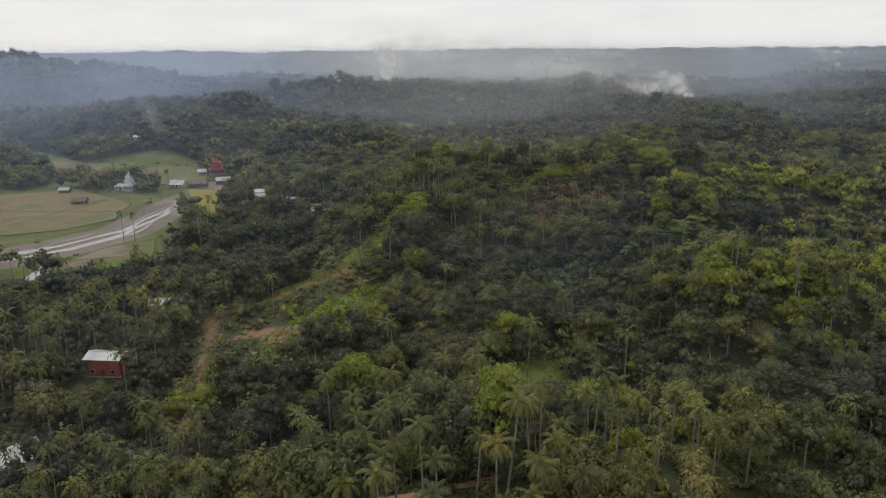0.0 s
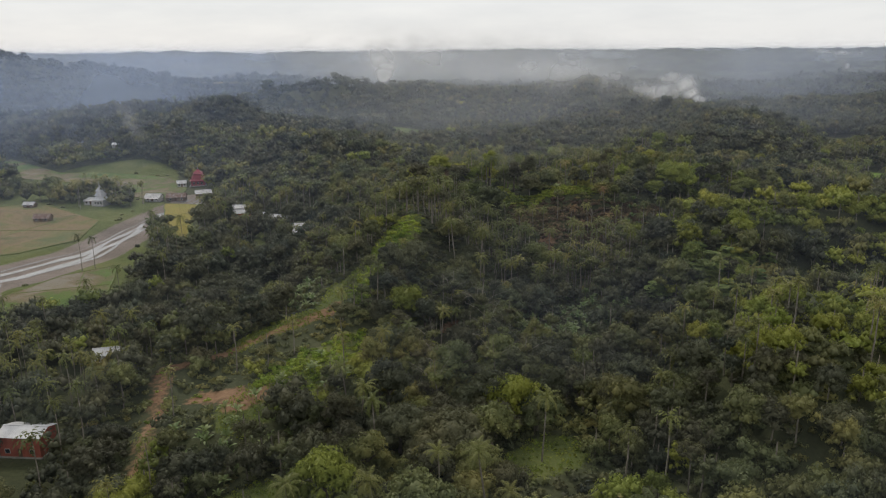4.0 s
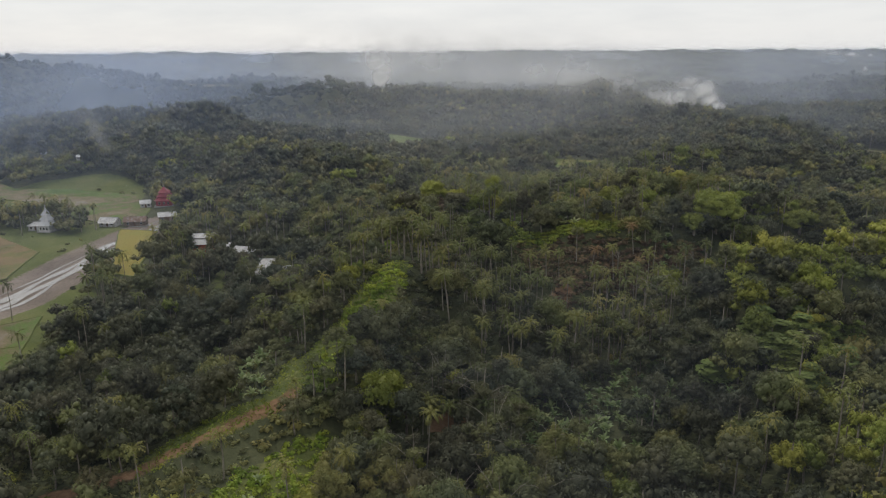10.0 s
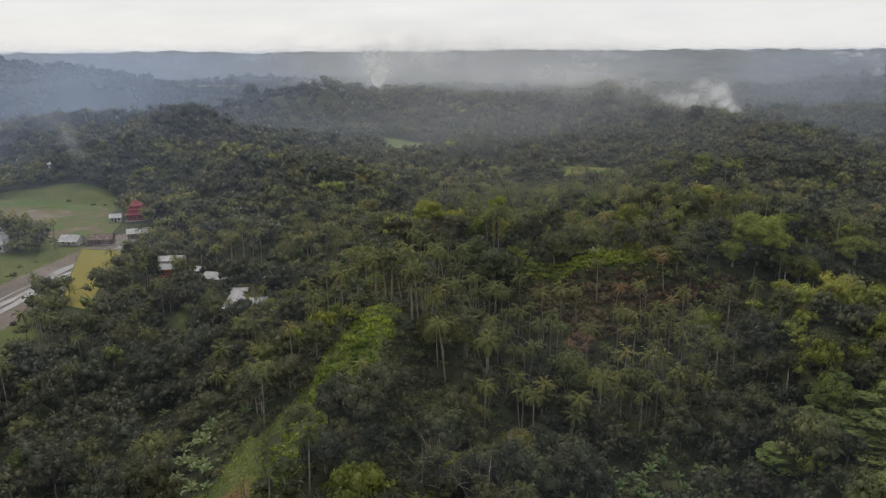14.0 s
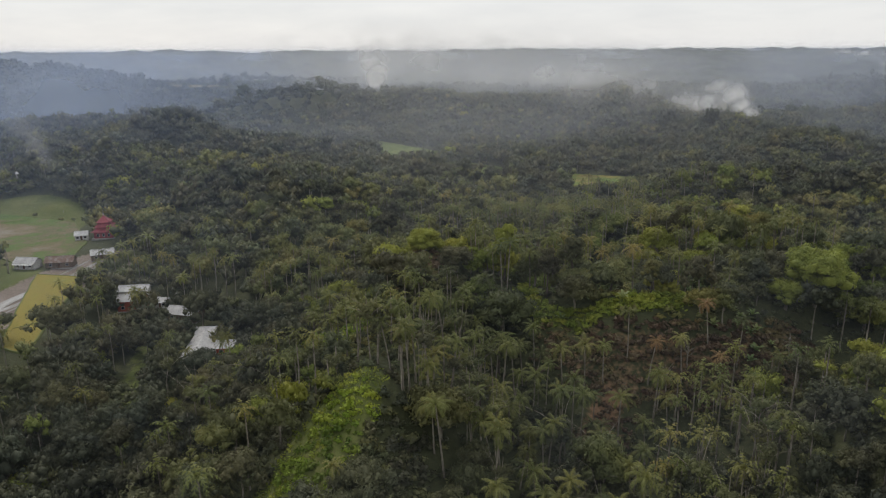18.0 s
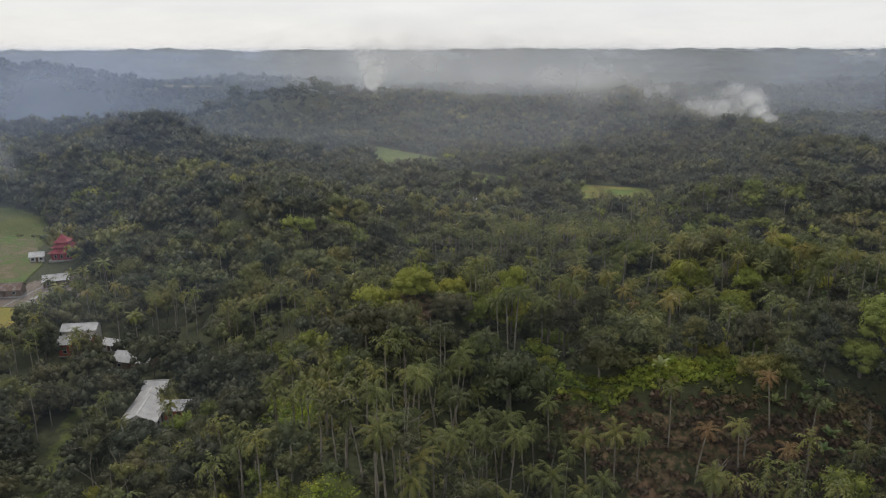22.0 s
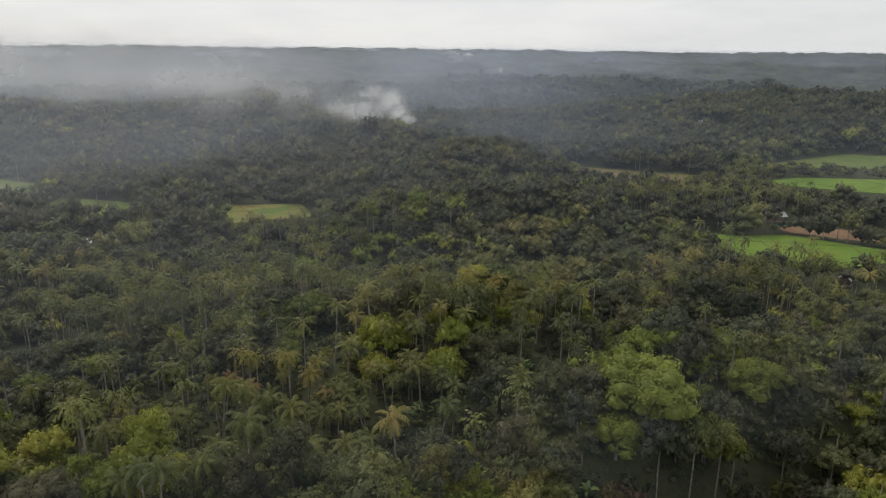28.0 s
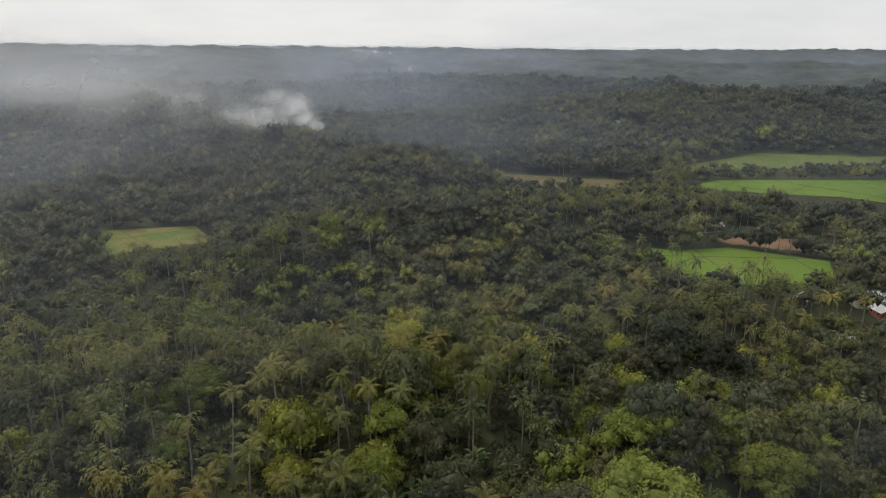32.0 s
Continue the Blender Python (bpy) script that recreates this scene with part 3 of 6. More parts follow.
KIND = {"stubble": (STUBBLE, "harvested rice field with pale brown stubble", 4), "back_meadow": (MEADOW, "grassy meadow with wet patches beside the village", 2),
        "ripe_paddy": (PADDY_RIPE, "ripening yellow rice paddy between palms", 1), "river_meadow": (MEADOW, "green river meadow beside the gravel bed", 3),
        "paddy_a": (PADDY_HAZED, "small bright green rice paddy under the hill", 2), "paddy_b": (PADDY_HAZED, "bright green rice paddy at the hill foot", 4),
        "paddy_c": (PADDY_HAZED, "rice paddy at the hill foot, its green dulled for distance", 3), "paddy_d": (PADDY_HALF, "half ripened rice paddy at the hill foot", 3),
        "east_paddy": (PADDY_GREEN, "vivid green rice paddy in the side valley", 3), "east_dry": (STUBBLE, "dry yellow field in the side valley", 5),
        "far_pale": (STUBBLE, "far pale dry field between the wooded hills", 2),
        "east_green": (PADDY_HAZED, "wide green field along the side valley", 4), "east_green_b": (PADDY_GREEN, "green field with pale track in the valley", 6)}


def field(key):
    corners, level = FIELDS[key]
    mat, label, cuts = KIND[key]
    thing = new("rice_field" if "meadow" not in key else "meadow")
    xs, ys = [c[0] for c in corners], [c[1] for c in corners]
    thing.location = (sum(xs) / len(xs), sum(ys) / len(ys), level)
    bm = bmesh.new()
    vs = [bm.verts.new((x - thing.location.x, y - thing.location.y, 0.32 + 0.04)) for x, y in corners]
    low = [bm.verts.new((x - thing.location.x, y - thing.location.y, -0.6)) for x, y in corners]
    top = bm.faces.new(vs)
    if top.normal.z < 0:
        top.normal_flip()
    for i in range(len(vs)):
        j = (i + 1) % len(vs)
        bm.faces.new((vs[i], vs[j], low[j], low[i]))
    bmesh.ops.recalc_face_normals(bm, faces=bm.faces)
    bmesh.ops.triangulate(bm, faces=[f for f in bm.faces if len(f.verts) > 4])
    part("crop", bm, mat, thing)
    rnd = random.Random(key)
    # raised banks: the rim and some cross banks, clipped to the field
    segs = [(corners[i], corners[(i + 1) % len(corners)]) for i in range(len(corners))]
    cx, cy = thing.location.x, thing.location.y
    ang = rnd.uniform(0, math.pi)
    for k in range(cuts):
        a = ang + (math.pi / 2 if k % 2 else 0) + rnd.uniform(-0.15, 0.15)
        off = (k - cuts / 2) * (max(xs) - min(xs)) / cuts * 0.8
        px, py = cx - math.sin(a) * off, cy + math.cos(a) * off
        t = np.linspace(-200, 200, 401)
        lx, ly = px + math.cos(a) * t, py + math.sin(a) * t
        ok = inside(lx, ly, corners) > 0.5
        if ok.sum() > 8:
            i0 = int(np.argmax(ok))
            i1 = i0 + int(np.argmin(ok[i0:])) if not ok[i0:].all() else len(ok)
            segs.append(((lx[i0], ly[i0]), (lx[i1 - 1], ly[i1 - 1])))
    for (ax, ay), (bx, by) in segs:
        bm = bmesh.new()
        L = math.hypot(bx - ax, by - ay)
        n = max(2, int(L / 6))
        ring = []
        ux, uy = (bx - ax) / L, (by - ay) / L
        for i in range(n + 1):
            w = 0.28 + 0.16 * rnd.random()
            wob = 0.5 * (rnd.random() - 0.5)
            mx, my = ax + (bx - ax) * i / n - uy * wob - cx, ay + (by - ay) * i / n + ux * wob - cy
            ring.append([bm.verts.new((mx - uy * w * s, my + ux * w * s, z)) for s, z in ((-1.2, 0.1), (-0.5, 0.5), (0.5, 0.5), (1.2, 0.1))])
        for r0, r1 in zip(ring[:-1], ring[1:]):
            for i in range(3):
                bm.faces.new((r0[i], r0[i + 1], r1[i + 1], r1[i]))
        part("bank", bm, BUND, thing)
    return tagged(thing, label, "field", "farm fields")


for key in FIELDS:
    field(key)


# ---- buildings ----
ROOF_ZINC = surface("zinc_sheet", [(0.3, (0.27, 0.27, 0.28)), (0.5, (0.38, 0.38, 0.39)), (0.7, (0.50, 0.50, 0.51))], 0.35, 3.0, 0.5, 0.15, 0.1, 0.4)
ROOF_WHITE = surface("white_sheet", [(0.3, (0.40, 0.40, 0.41)), (0.7, (0.62, 0.62, 0.62))], 0.4, 3.0, 0.5, 0.1, 0.0, 0.4)
ROOF_RUST = surface("rusted_sheet", [(0.3, (0.10, 0.055, 0.04)), (0.5, (0.17, 0.11, 0.085)), (0.7, (0.30, 0.27, 0.25))], 0.5, 4.0, 0.7, 0.2)
ROOF_RED = surface("red_sheet", [(0.3, (0.20, 0.035, 0.045)), (0.7, (0.32, 0.07, 0.08))], 0.5, 3.0, 0.5, 0.1)
WALL_ORANGE = surface("orange_render", [(0.3, (0.22, 0.06, 0.038)), (0.7, (0.36, 0.11, 0.07))], 0.6, 5.0)
WALL_WHITE = surface("white_render", [(0.3, (0.34, 0.33, 0.31)), (0.7, (0.55, 0.53, 0.50))], 0.6, 5.0)
WALL_WOOD = surface("wall_boards", [(0.3, (0.09, 0.065, 0.045)), (0.7, (0.22, 0.17, 0.12))], 0.8, 6.0, stretch=(1, 1, 0.15))
DOOR_WOOD = surface("door_boards", [(0.3, (0.07, 0.04, 0.025)), (0.7, (0.14, 0.08, 0.05))], 1.0, 8.0)
FRAME = surface("painted_frame", [(0.3, (0.35, 0.33, 0.30)), (0.7, (0.5, 0.48, 0.45))], 2.0, 9.0)
SLAB = surface("concrete", [(0.3, (0.22, 0.21, 0.19)), (0.7, (0.36, 0.34, 0.31))], 0.8, 6.0)


def glass_material():
    m, n, l = material("window_glass")
    b = n.new("ShaderNodeBsdfPrincipled")
    b.inputs["Base Color"].default_value, b.inputs["Roughness"].default_value = (0.02, 0.025, 0.03, 1), 0.08
    l.new(b.outputs[0], n.new("ShaderNodeOutputMaterial").inputs["Surface"])
    return m


GLASS = glass_material()


def box(bm, x0, x1, y0, y1, z0, z1):
    v = [bm.verts.new(p) for p in ((x0, y0, z0), (x1, y0, z0), (x1, y1, z0), (x0, y1, z0), (x0, y0, z1), (x1, y0, z1), (x1, y1, z1), (x0, y1, z1))]
    for f in ((0, 3, 2, 1), (4, 5, 6, 7), (0, 1, 5, 4), (1, 2, 6, 5), (2, 3, 7, 6), (3, 0, 4, 7)):
        bm.faces.new([v[i] for i in f])


def boxed(name, parent, mat, *dims, label=""):
    bm = bmesh.new()
    box(bm, *dims)
    return part(name, bm, mat, parent, label)


def roof_slope(parent, mat, L, run, rise, z, side, over=0.5):
    """One slope of a corrugated sheet roof along x, from the eaves up to the ridge at y 0."""
    bm = bmesh.new()
    n = max(8, int(L / 0.45)) * 2
    k = rise / run
    for layer in (0.0, -0.06):
        rows = []
        for y in (run + over, run * 0.5, 0.0):
            rows.append([bm.verts.new((-L / 2 + L * i / n, side * y, z + rise - k * y + layer + (0.05 if i % 2 else 0.0))) for i in range(n + 1)])
        for a, b in zip(rows[:-1], rows[1:]):
            for i in range(n):
                bm.faces.new((a[i], a[i + 1], b[i + 1], b[i]))
    bmesh.ops.recalc_face_normals(bm, faces=bm.faces)
    return part("roof_slope", bm, mat, parent)


def window(parent, x, y, z, w, h, face):
    f = boxed("window", parent, FRAME, x - w / 2, x + w / 2, y - 0.05 * face - 0.04, y - 0.05 * face + 0.04, z, z + h, label="painted window frame")
    boxed("pane", f, GLASS, x - w / 2 + 0.1, x + w / 2 - 0.1, y + 0.10 * face * -1 - 0.02, y + 0.10 * face * -1 + 0.02, z + 0.1, z + h - 0.1, label="dark glass pane")


def house(x, y, yaw, L, W, wall_h, rise, walls, roof, label, z=None, porch=0.0, name="house"):
    """A gabled village house: walls on a slab, two corrugated slopes with a ridge cap, door, windows."""
    thing = new(name)
    g = float(height(np.array([x]), np.array([y]))[0]) if z is None else z
    thing.matrix_basis = pose(x, y, g, 0, 0, yaw)
    a, b, t = L / 2, W / 2, 0.16
    boxed("slab", thing, SLAB, -a - 0.25, a + 0.25, -b - 0.25, b + 0.25, -1.4, 0.28)
    for s in (-1, 1):
        boxed("long_wall", thing, walls, -a, a, s * b - t / 2, s * b + t / 2, 0.28, wall_h)
        bm = bmesh.new()
        prof = [(-b + 0.09, 0.28), (b - 0.09, 0.28), (b - 0.09, wall_h), (0, wall_h + rise - 0.1), (-b + 0.09, wall_h)]
        v0 = [bm.verts.new((s * a - t / 2, p, q)) for p, q in prof]
        v1 = [bm.verts.new((s * a + t / 2, p, q)) for p, q in prof]
        bm.faces.new(v0)
        bm.faces.new(v1[::-1])
        for i in range(5):
            bm.faces.new((v0[i], v0[(i + 1) % 5], v1[(i + 1) % 5], v1[i]))
        bmesh.ops.recalc_face_normals(bm, faces=bm.faces)
        part("gable_wall", bm, walls, thing)
        roof_slope(thing, roof, L + 1.0, b, rise, wall_h + 0.05, s)
    boxed("ridge_cap", thing, roof, -a - 0.5, a + 0.5, -0.16, 0.16, wall_h + rise + 0.04, wall_h + rise + 0.16)
    boxed("door", thing, DOOR_WOOD, -0.45, 0.45, -b - 0.13, -b - 0.07, 0.3, 2.3, label="brown wooden door")
    for wx in (-a * 0.6, a * 0.6):
        window(thing, wx, -b - 0.09, 1.1, 1.2, 1.1, 1)
        window(thing, wx, b + 0.09, 1.1, 1.2, 1.1, -1)
    if porch:
        bm = bmesh.new()
        n = int(L / 0.45) * 2
        r0 = [bm.verts.new((-a + L * i / n, -b - 0.1, wall_h - 0.25 + (0.04 if i % 2 else 0))) for i in range(n + 1)]
        r1 = [bm.verts.new((-a + L * i / n, -b - porch, wall_h - 0.8 + (0.04 if i % 2 else 0))) for i in range(n + 1)]
        for i in range(n):
            bm.faces.new((r1[i], r1[i + 1], r0[i + 1], r0[i]))
        part("porch_roof", bm, roof, thing)
        for i in range(4):
            wx = -a + 0.15 + (L - 0.3) * i / 3
            boxed("porch_post", thing, WALL_WOOD, wx - 0.07, wx + 0.07, -b - porch + 0.05, -b - porch + 0.19, -0.9, wall_h - 0.78)
    HOUSE_CLEARINGS.append((x, y - 3, max(L, W) * 0.5 + 3.5))
    return tagged(thing, label, "house", "village houses")


def tiered_building(x, y, yaw, side, tiers, walls, roof, label, name, step=2.3, shrink=0.6):
    """A square hall under stacked hipped roofs with a finial."""
    thing = new(name)
    g = float(height(np.array([x]), np.array([y]))[0])
    thing.matrix_basis = pose(x, y, g, 0, 0, yaw)
    a = side / 2
    boxed("plinth", thing, SLAB, -a - 0.4, a + 0.4, -a - 0.4, a + 0.4, -1.4, 0.4)
    boxed("hall", thing, walls, -a * 0.86, a * 0.86, -a * 0.86, a * 0.86, 0.4, 3.6)
    for wx in (-a * 0.5, 0, a * 0.5):
        window(thing, wx, -a * 0.86 - 0.05, 1.2, 1.0, 1.5, 1)
    z, r = 3.5, a * 1.1
    for i in range(tiers):
        bm = bmesh.new()
        top = r * (shrink * 0.82 if i < tiers - 1 else 0.04)
        rise = step * (1.0 if i < tiers - 1 else 1.7)
        rings = []
        for u in (0.0, 0.35, 0.7, 1.0):
            rad = r + (top - r) * u
            zz = z + rise * (u ** 1.25)
            ring = []
            for k in range(4):
                ax, ay = ((-1, -1), (1, -1), (1, 1), (-1, 1))[k]
                bx, by = ((1, -1), (1, 1), (-1, 1), (-1, -1))[k]
                for w in (0.0, 0.5):
                    lift = 0.0 if w else 0.28 * (1 - u) ** 2
                    ring.append(bm.verts.new(((ax + (bx - ax) * w) * rad, (ay + (by - ay) * w) * rad, zz + lift)))
            rings.append(ring)
        for p, q in zip(rings[:-1], rings[1:]):
            for k in range(8):
                bm.faces.new((p[k], p[(k + 1) % 8], q[(k + 1) % 8], q[k]))
        bm.faces.new(rings[0][::-1])
        part("roof_tier", bm, roof, thing)
        z += rise
        if i < tiers - 1:
            boxed("tier_wall", thing, walls, -top * 0.94, top * 0.94, -top * 0.94, top * 0.94, z - 0.3, z + 0.5)
            z += 0.25
            r = r * shrink + 0.35
    bm = bmesh.new()
    bmesh.ops.create_cone(bm, cap_ends=True, segments=8, radius1=0.22, radius2=0.03, depth=2.4, matrix=Matrix.Translation((0, 0, z + 1.0)))
    part("finial", bm, FRAME, thing)
    HOUSE_CLEARINGS.append((x, y - 4, side * 0.6 + 4))
    return tagged(thing, label, "building")


# these first spots are cleared to open the camera's view of houses
HOUSE_CLEARINGS = [(280, 396, 7.0), (272, 392, 6.0), (-93, 168, 10.0), (-90, 160, 8.0), (-110, 396, 7.0), (-167, 495, 9.0), (-173, 484, 8.0)]
tiered_building(-167, 507, 12, 10.0, 3, ROOF_RED, ROOF_RED, "village hall with three stacked red roofs and a finial", "tiered_hall", 1.9, 0.70)
tiered_building(-204, 446, -8, 7.0, 3, WALL_WHITE, ROOF_WHITE, "white prayer house with a stepped pale roof and spire", "prayer_house", 2.2)
house(-177, 503, 20, 5.5, 4, 2.9, 1.4, WALL_WHITE, ROOF_WHITE, "small white house beside the red tiered hall")
house(-211, 449, 5, 7, 5, 2.8, 1.3, WALL_WHITE, ROOF_WHITE, "white house beside the prayer house")
house(-177, 457, -6, 9, 5.5, 3.0, 1.5, WALL_WHITE, ROOF_ZINC, "pale house with a zinc roof by the ripe paddy", porch=1.6)
house(-165, 461, 10, 11, 5.5, 3.0, 1.8, WALL_WOOD, ROOF_RUST, "long wooden house with a rusty brown roof")
house(-153, 474, 24, 9, 6, 3.0, 1.6, WALL_WOOD, ROOF_ZINC, "wooden house under a grey zinc roof")
house(-111.5, 413, 8, 10, 5, 5.2, 1.2, WALL_WHITE, ROOF_ZINC, "pale house with a zinc roof behind the orange one")
house(-109, 405, 8, 9.0, 5.0, 4.2, 1.4, WALL_ORANGE, ROOF_ZINC, "house with orange walls and a pale zinc roof")
house(-99, 407, -15, 5, 3.5, 2.4, 1.0, WALL_WHITE, ROOF_WHITE, "small white shed between the village houses", name="shed")
house(-86, 394, -12, 11, 6, 3.0, 1.6, WALL_WOOD, ROOF_ZINC, "wooden village house with a weathered zinc roof")
house(-73, 377, 6, 5.5, 5, 2.8, 1.0, WALL_WHITE, ROOF_ZINC, "small zinc-roofed house at the end of the row")
house(-72, 370, 96, 6, 5.5, 3.0, 1.2, WALL_WHITE, ROOF_ZINC, "low link building with a pale zinc roof")
house(-70, 362, 96, 10, 8, 3.2, 1.8, WALL_WHITE, ROOF_ZINC, "large white house with a broad zinc roof")
house(-62, 365, 6, 7, 5, 2.9, 1.2, WALL_ORANGE, ROOF_ZINC, "side wing with orange walls and a zinc roof")
house(-63.5, 349, 6, 9, 7, 3.0, 1.6, WALL_WHITE, ROOF_ZINC, "zinc-roofed white house among palms")
house(-93, 177, -4, 9.5, 6, 5.2, 1.0, WALL_ORANGE, ROOF_WHITE, "unfinished house with orange brick walls and a white sheet roof")
house(-96, 222, 14, 6.5, 4.5, 3.0, 1.2, WALL_WHITE, ROOF_WHITE, "small pale-roofed house hidden among dark trees")
house(-92, 130, 62, 11, 8, 3.2, 1.8, WALL_WHITE, ROOF_ZINC, "white house with a wide pale zinc roof")
house(-216, 405, 4, 8, 4.5, 2.4, 1.6, WALL_WOOD, ROOF_RUST, "old field barn with a rusted roof on the stubble", name="field_barn")
house(-243, 440, 0, 6, 4, 2.2, 1.2, WALL_WOOD, ROOF_ZINC, "small hut with a grey roof in the stubble field", name="hut")
house(-330, 640, 15, 9, 6, 3.0, 1.6, WALL_WOOD, ROOF_RUST, "brown house at the edge of the far meadow")
house(-318, 650, -10, 8, 5, 3.0, 1.4, WALL_WHITE, ROOF_WHITE, "white house at the edge of the far meadow")
house(-268, 612, 0, 6, 5, 2.8, 1.2, WALL_WHITE, ROOF_WHITE, "white hut on the wooded slope", name="hut")
house(323, 492, -18, 12, 5, 2.8, 1.5, WALL_WOOD, ROOF_ZINC, "long pale house behind the green paddy")
house(309, 500, 10, 8, 5, 2.8, 1.4, WALL_WOOD, ROOF_RUST, "brown hut behind the green paddy", name="hut")
house(289, 404, -30, 9, 6, 3.2, 2.2, WALL_WHITE, ROOF_WHITE, "white gabled house at the paddy's edge")
house(298, 398, 35, 10, 7, 3.2, 2.4, WALL_WHITE, ROOF_ZINC, "pale gabled house at the paddy's edge")
house(284, 396, 60, 6, 5, 2.6, 1.2, WALL_ORANGE, ROOF_WHITE, "small orange-walled house by the paddy")
house(268, 416, 20, 4.5, 4, 2.4, 1.4, WALL_WOOD, ROOF_ZINC, "grey hut on the paddy bank", name="hut")
house(249, 390, 40, 6, 4.5, 2.8, 1.4, WALL_WHITE, ROOF_ZINC, "zinc-roofed house half hidden by palms")
house(435, 622, 12, 5, 4, 2.6, 1.3, WALL_WHITE, ROOF_WHITE, "white field hut beside the green field", name="hut")
house(19, 621, -20, 9, 6, 3.0, 1.6, WALL_WHITE, ROOF_ZINC, "pale house in the palm grove below the hill")
house(28, 628, 15, 7, 5, 2.8, 1.3, WALL_WHITE, ROOF_ZINC, "zinc-roofed house in the palm grove")
house(-84, 738, 5, 10, 6, 3.0, 1.6, WALL_WHITE, ROOF_WHITE, "white house beside the small paddy")
house(-97, 744, -20, 8, 5, 3.0, 1.4, WALL_WHITE, ROOF_ZINC, "pale roofed house beside the small paddy")
house(66, 708, 0, 5, 4, 2.4, 1.2, WALL_WOOD, ROOF_WHITE, "small white-roofed hut at the hill foot", name="hut")
house(535, 740, 20, 8, 5, 3.0, 1.4, WALL_WHITE, ROOF_WHITE, "white house on the far wooded slope")

# ---- plants ----
rng = np.random.default_rng(5)


def leaf_cards(centres, outward, size, r, plain=False):
    """Leaf sprays: bent rhombs (plain: triangles), facing mostly outward."""
    n = len(centres)
    o = outward + r.normal(0, 0.40, (n, 3))
    o /= np.linalg.norm(o, axis=1)[:, None] + 1e-9
    a = np.cross(o, r.normal(0, 1, (n, 3)))
    a /= np.linalg.norm(a, axis=1)[:, None] + 1e-9
    b = np.cross(o, a)
    s = (size * r.uniform(0.6, 1.35, n))[:, None]
    v = np.stack([centres - a * s, centres - b * s * 0.62 + o * s * 0.25, centres + a * s, centres + b * s * 0.62 + o * s * 0.12], 1)
    if plain:
        v = np.stack([centres - a * s, centres + b * s * 0.75 + o * s * 0.2, centres + a * s - b * s * 0.55], 1)
        return v.reshape(-1, 3), np.zeros((0, 4), int), np.arange(n * 3).reshape(n, 3)
    i = np.arange(n)[:, None] * 4
    return v.reshape(-1, 3), i + np.array([[0, 1, 2, 3]]), np.zeros((0, 3), int)


def ball(level):
    bm = bmesh.new()
    bmesh.ops.create_icosphere(bm, subdivisions=level, radius=1)
    v = np.array([x.co[:] for x in bm.verts])
    t = np.array([[x.index for x in f.verts] for f in bm.faces])
    bm.free()
    return v, t


BALLS = {1: ball(1), 2: ball(2),
         0.5: (np.array([(1, 0, 0), (-1, 0, 0), (0, 1, 0), (0, -1, 0), (0, 0, 1), (0, 0, -1)], float),
               np.array([(0, 2, 4), (2, 1, 4), (1, 3, 4), (3, 0, 4), (2, 0, 5), (1, 2, 5), (3, 1, 5), (0, 3, 5)]))}


def lobes(r, n, spread, squash):
    """Centres and radii of the boughs of a crown about one metre in radius, based at z 0."""
    many = n > 13
    out = [(0, 0, 0.62 * squash, 0.55 if many else 0.62)]
    for i in range(n):
        a = 2.4 * i + r.uniform(-0.5, 0.5)
        up = r.uniform(0.15, 1.0)
        d = spread * r.uniform(0.45, 0.85) * (1.08 - 0.5 * up ** 3 if many else 1.0)
        out.append((d * math.cos(a), d * math.sin(a), squash * (up if many else 0.15 + 0.85 * up), r.uniform(0.17, 0.34) if many else r.uniform(0.30, 0.5)))
    return out


def crown_shape(seed, boughs, leaves, leaf, core, spread=0.9, squash=0.8, plain=False):
    """A lumpy crown: rough inner masses hung with leaf sprays."""
    r = np.random.default_rng(seed)
    pieces = []
    lob = lobes(r, boughs, spread, squash)
    area = sum(l[3] ** 2 for l in lob)
    for x, y, z, rad in lob:
        c = np.array([x, y, z])
        if core:
            bv, bt = BALLS[1 if core == 0.5 and leaves > 1000 and rad > 0.45 else core]
            k = rad * 0.74 * (1 + r.uniform(-0.22, 0.22, (len(bv), 1)))
            pieces.append((c + bv * k * np.array([1, 1, 0.8]), np.zeros((0, 4), int), bt))
        n = max(3, int(leaves * rad ** 2 / area))
        d = r.normal(0, 1, (n, 3))
        d[:, 2] = np.abs(d[:, 2]) * 0.9 - 0.25 * r.random(n)
        d /= np.linalg.norm(d, axis=1)[:, None]
        pieces.append(leaf_cards(c + d * rad * r.uniform(0.8, 1.12, (n, 1)) * np.array([1, 1, 0.85]), d, leaf, r, plain))
    return join(pieces)


def tube(points, radii, sides=6):
    p = np.asarray(points, float)
    v = []
    for i, (c, rad) in enumerate(zip(p, radii)):
        d = p[min(i + 1, len(p) - 1)] - p[max(i - 1, 0)]
        d /= np.linalg.norm(d) + 1e-9
        a = np.cross(d, (0.3, 1, 0.1))
        a /= np.linalg.norm(a)
        b = np.cross(d, a)
        t = np.arange(sides) * 2 * math.pi / sides
        v.append(c + rad * (np.cos(t)[:, None] * a + np.sin(t)[:, None] * b))
    v = np.concatenate(v)
    q = []
    for i in range(len(p) - 1):
        for j in range(sides):
            k = (j + 1) % sides
            q.append((i * sides + j, i * sides + k, (i + 1) * sides + k, (i + 1) * sides + j))
    return v, np.array(q), np.zeros((0, 3), int)


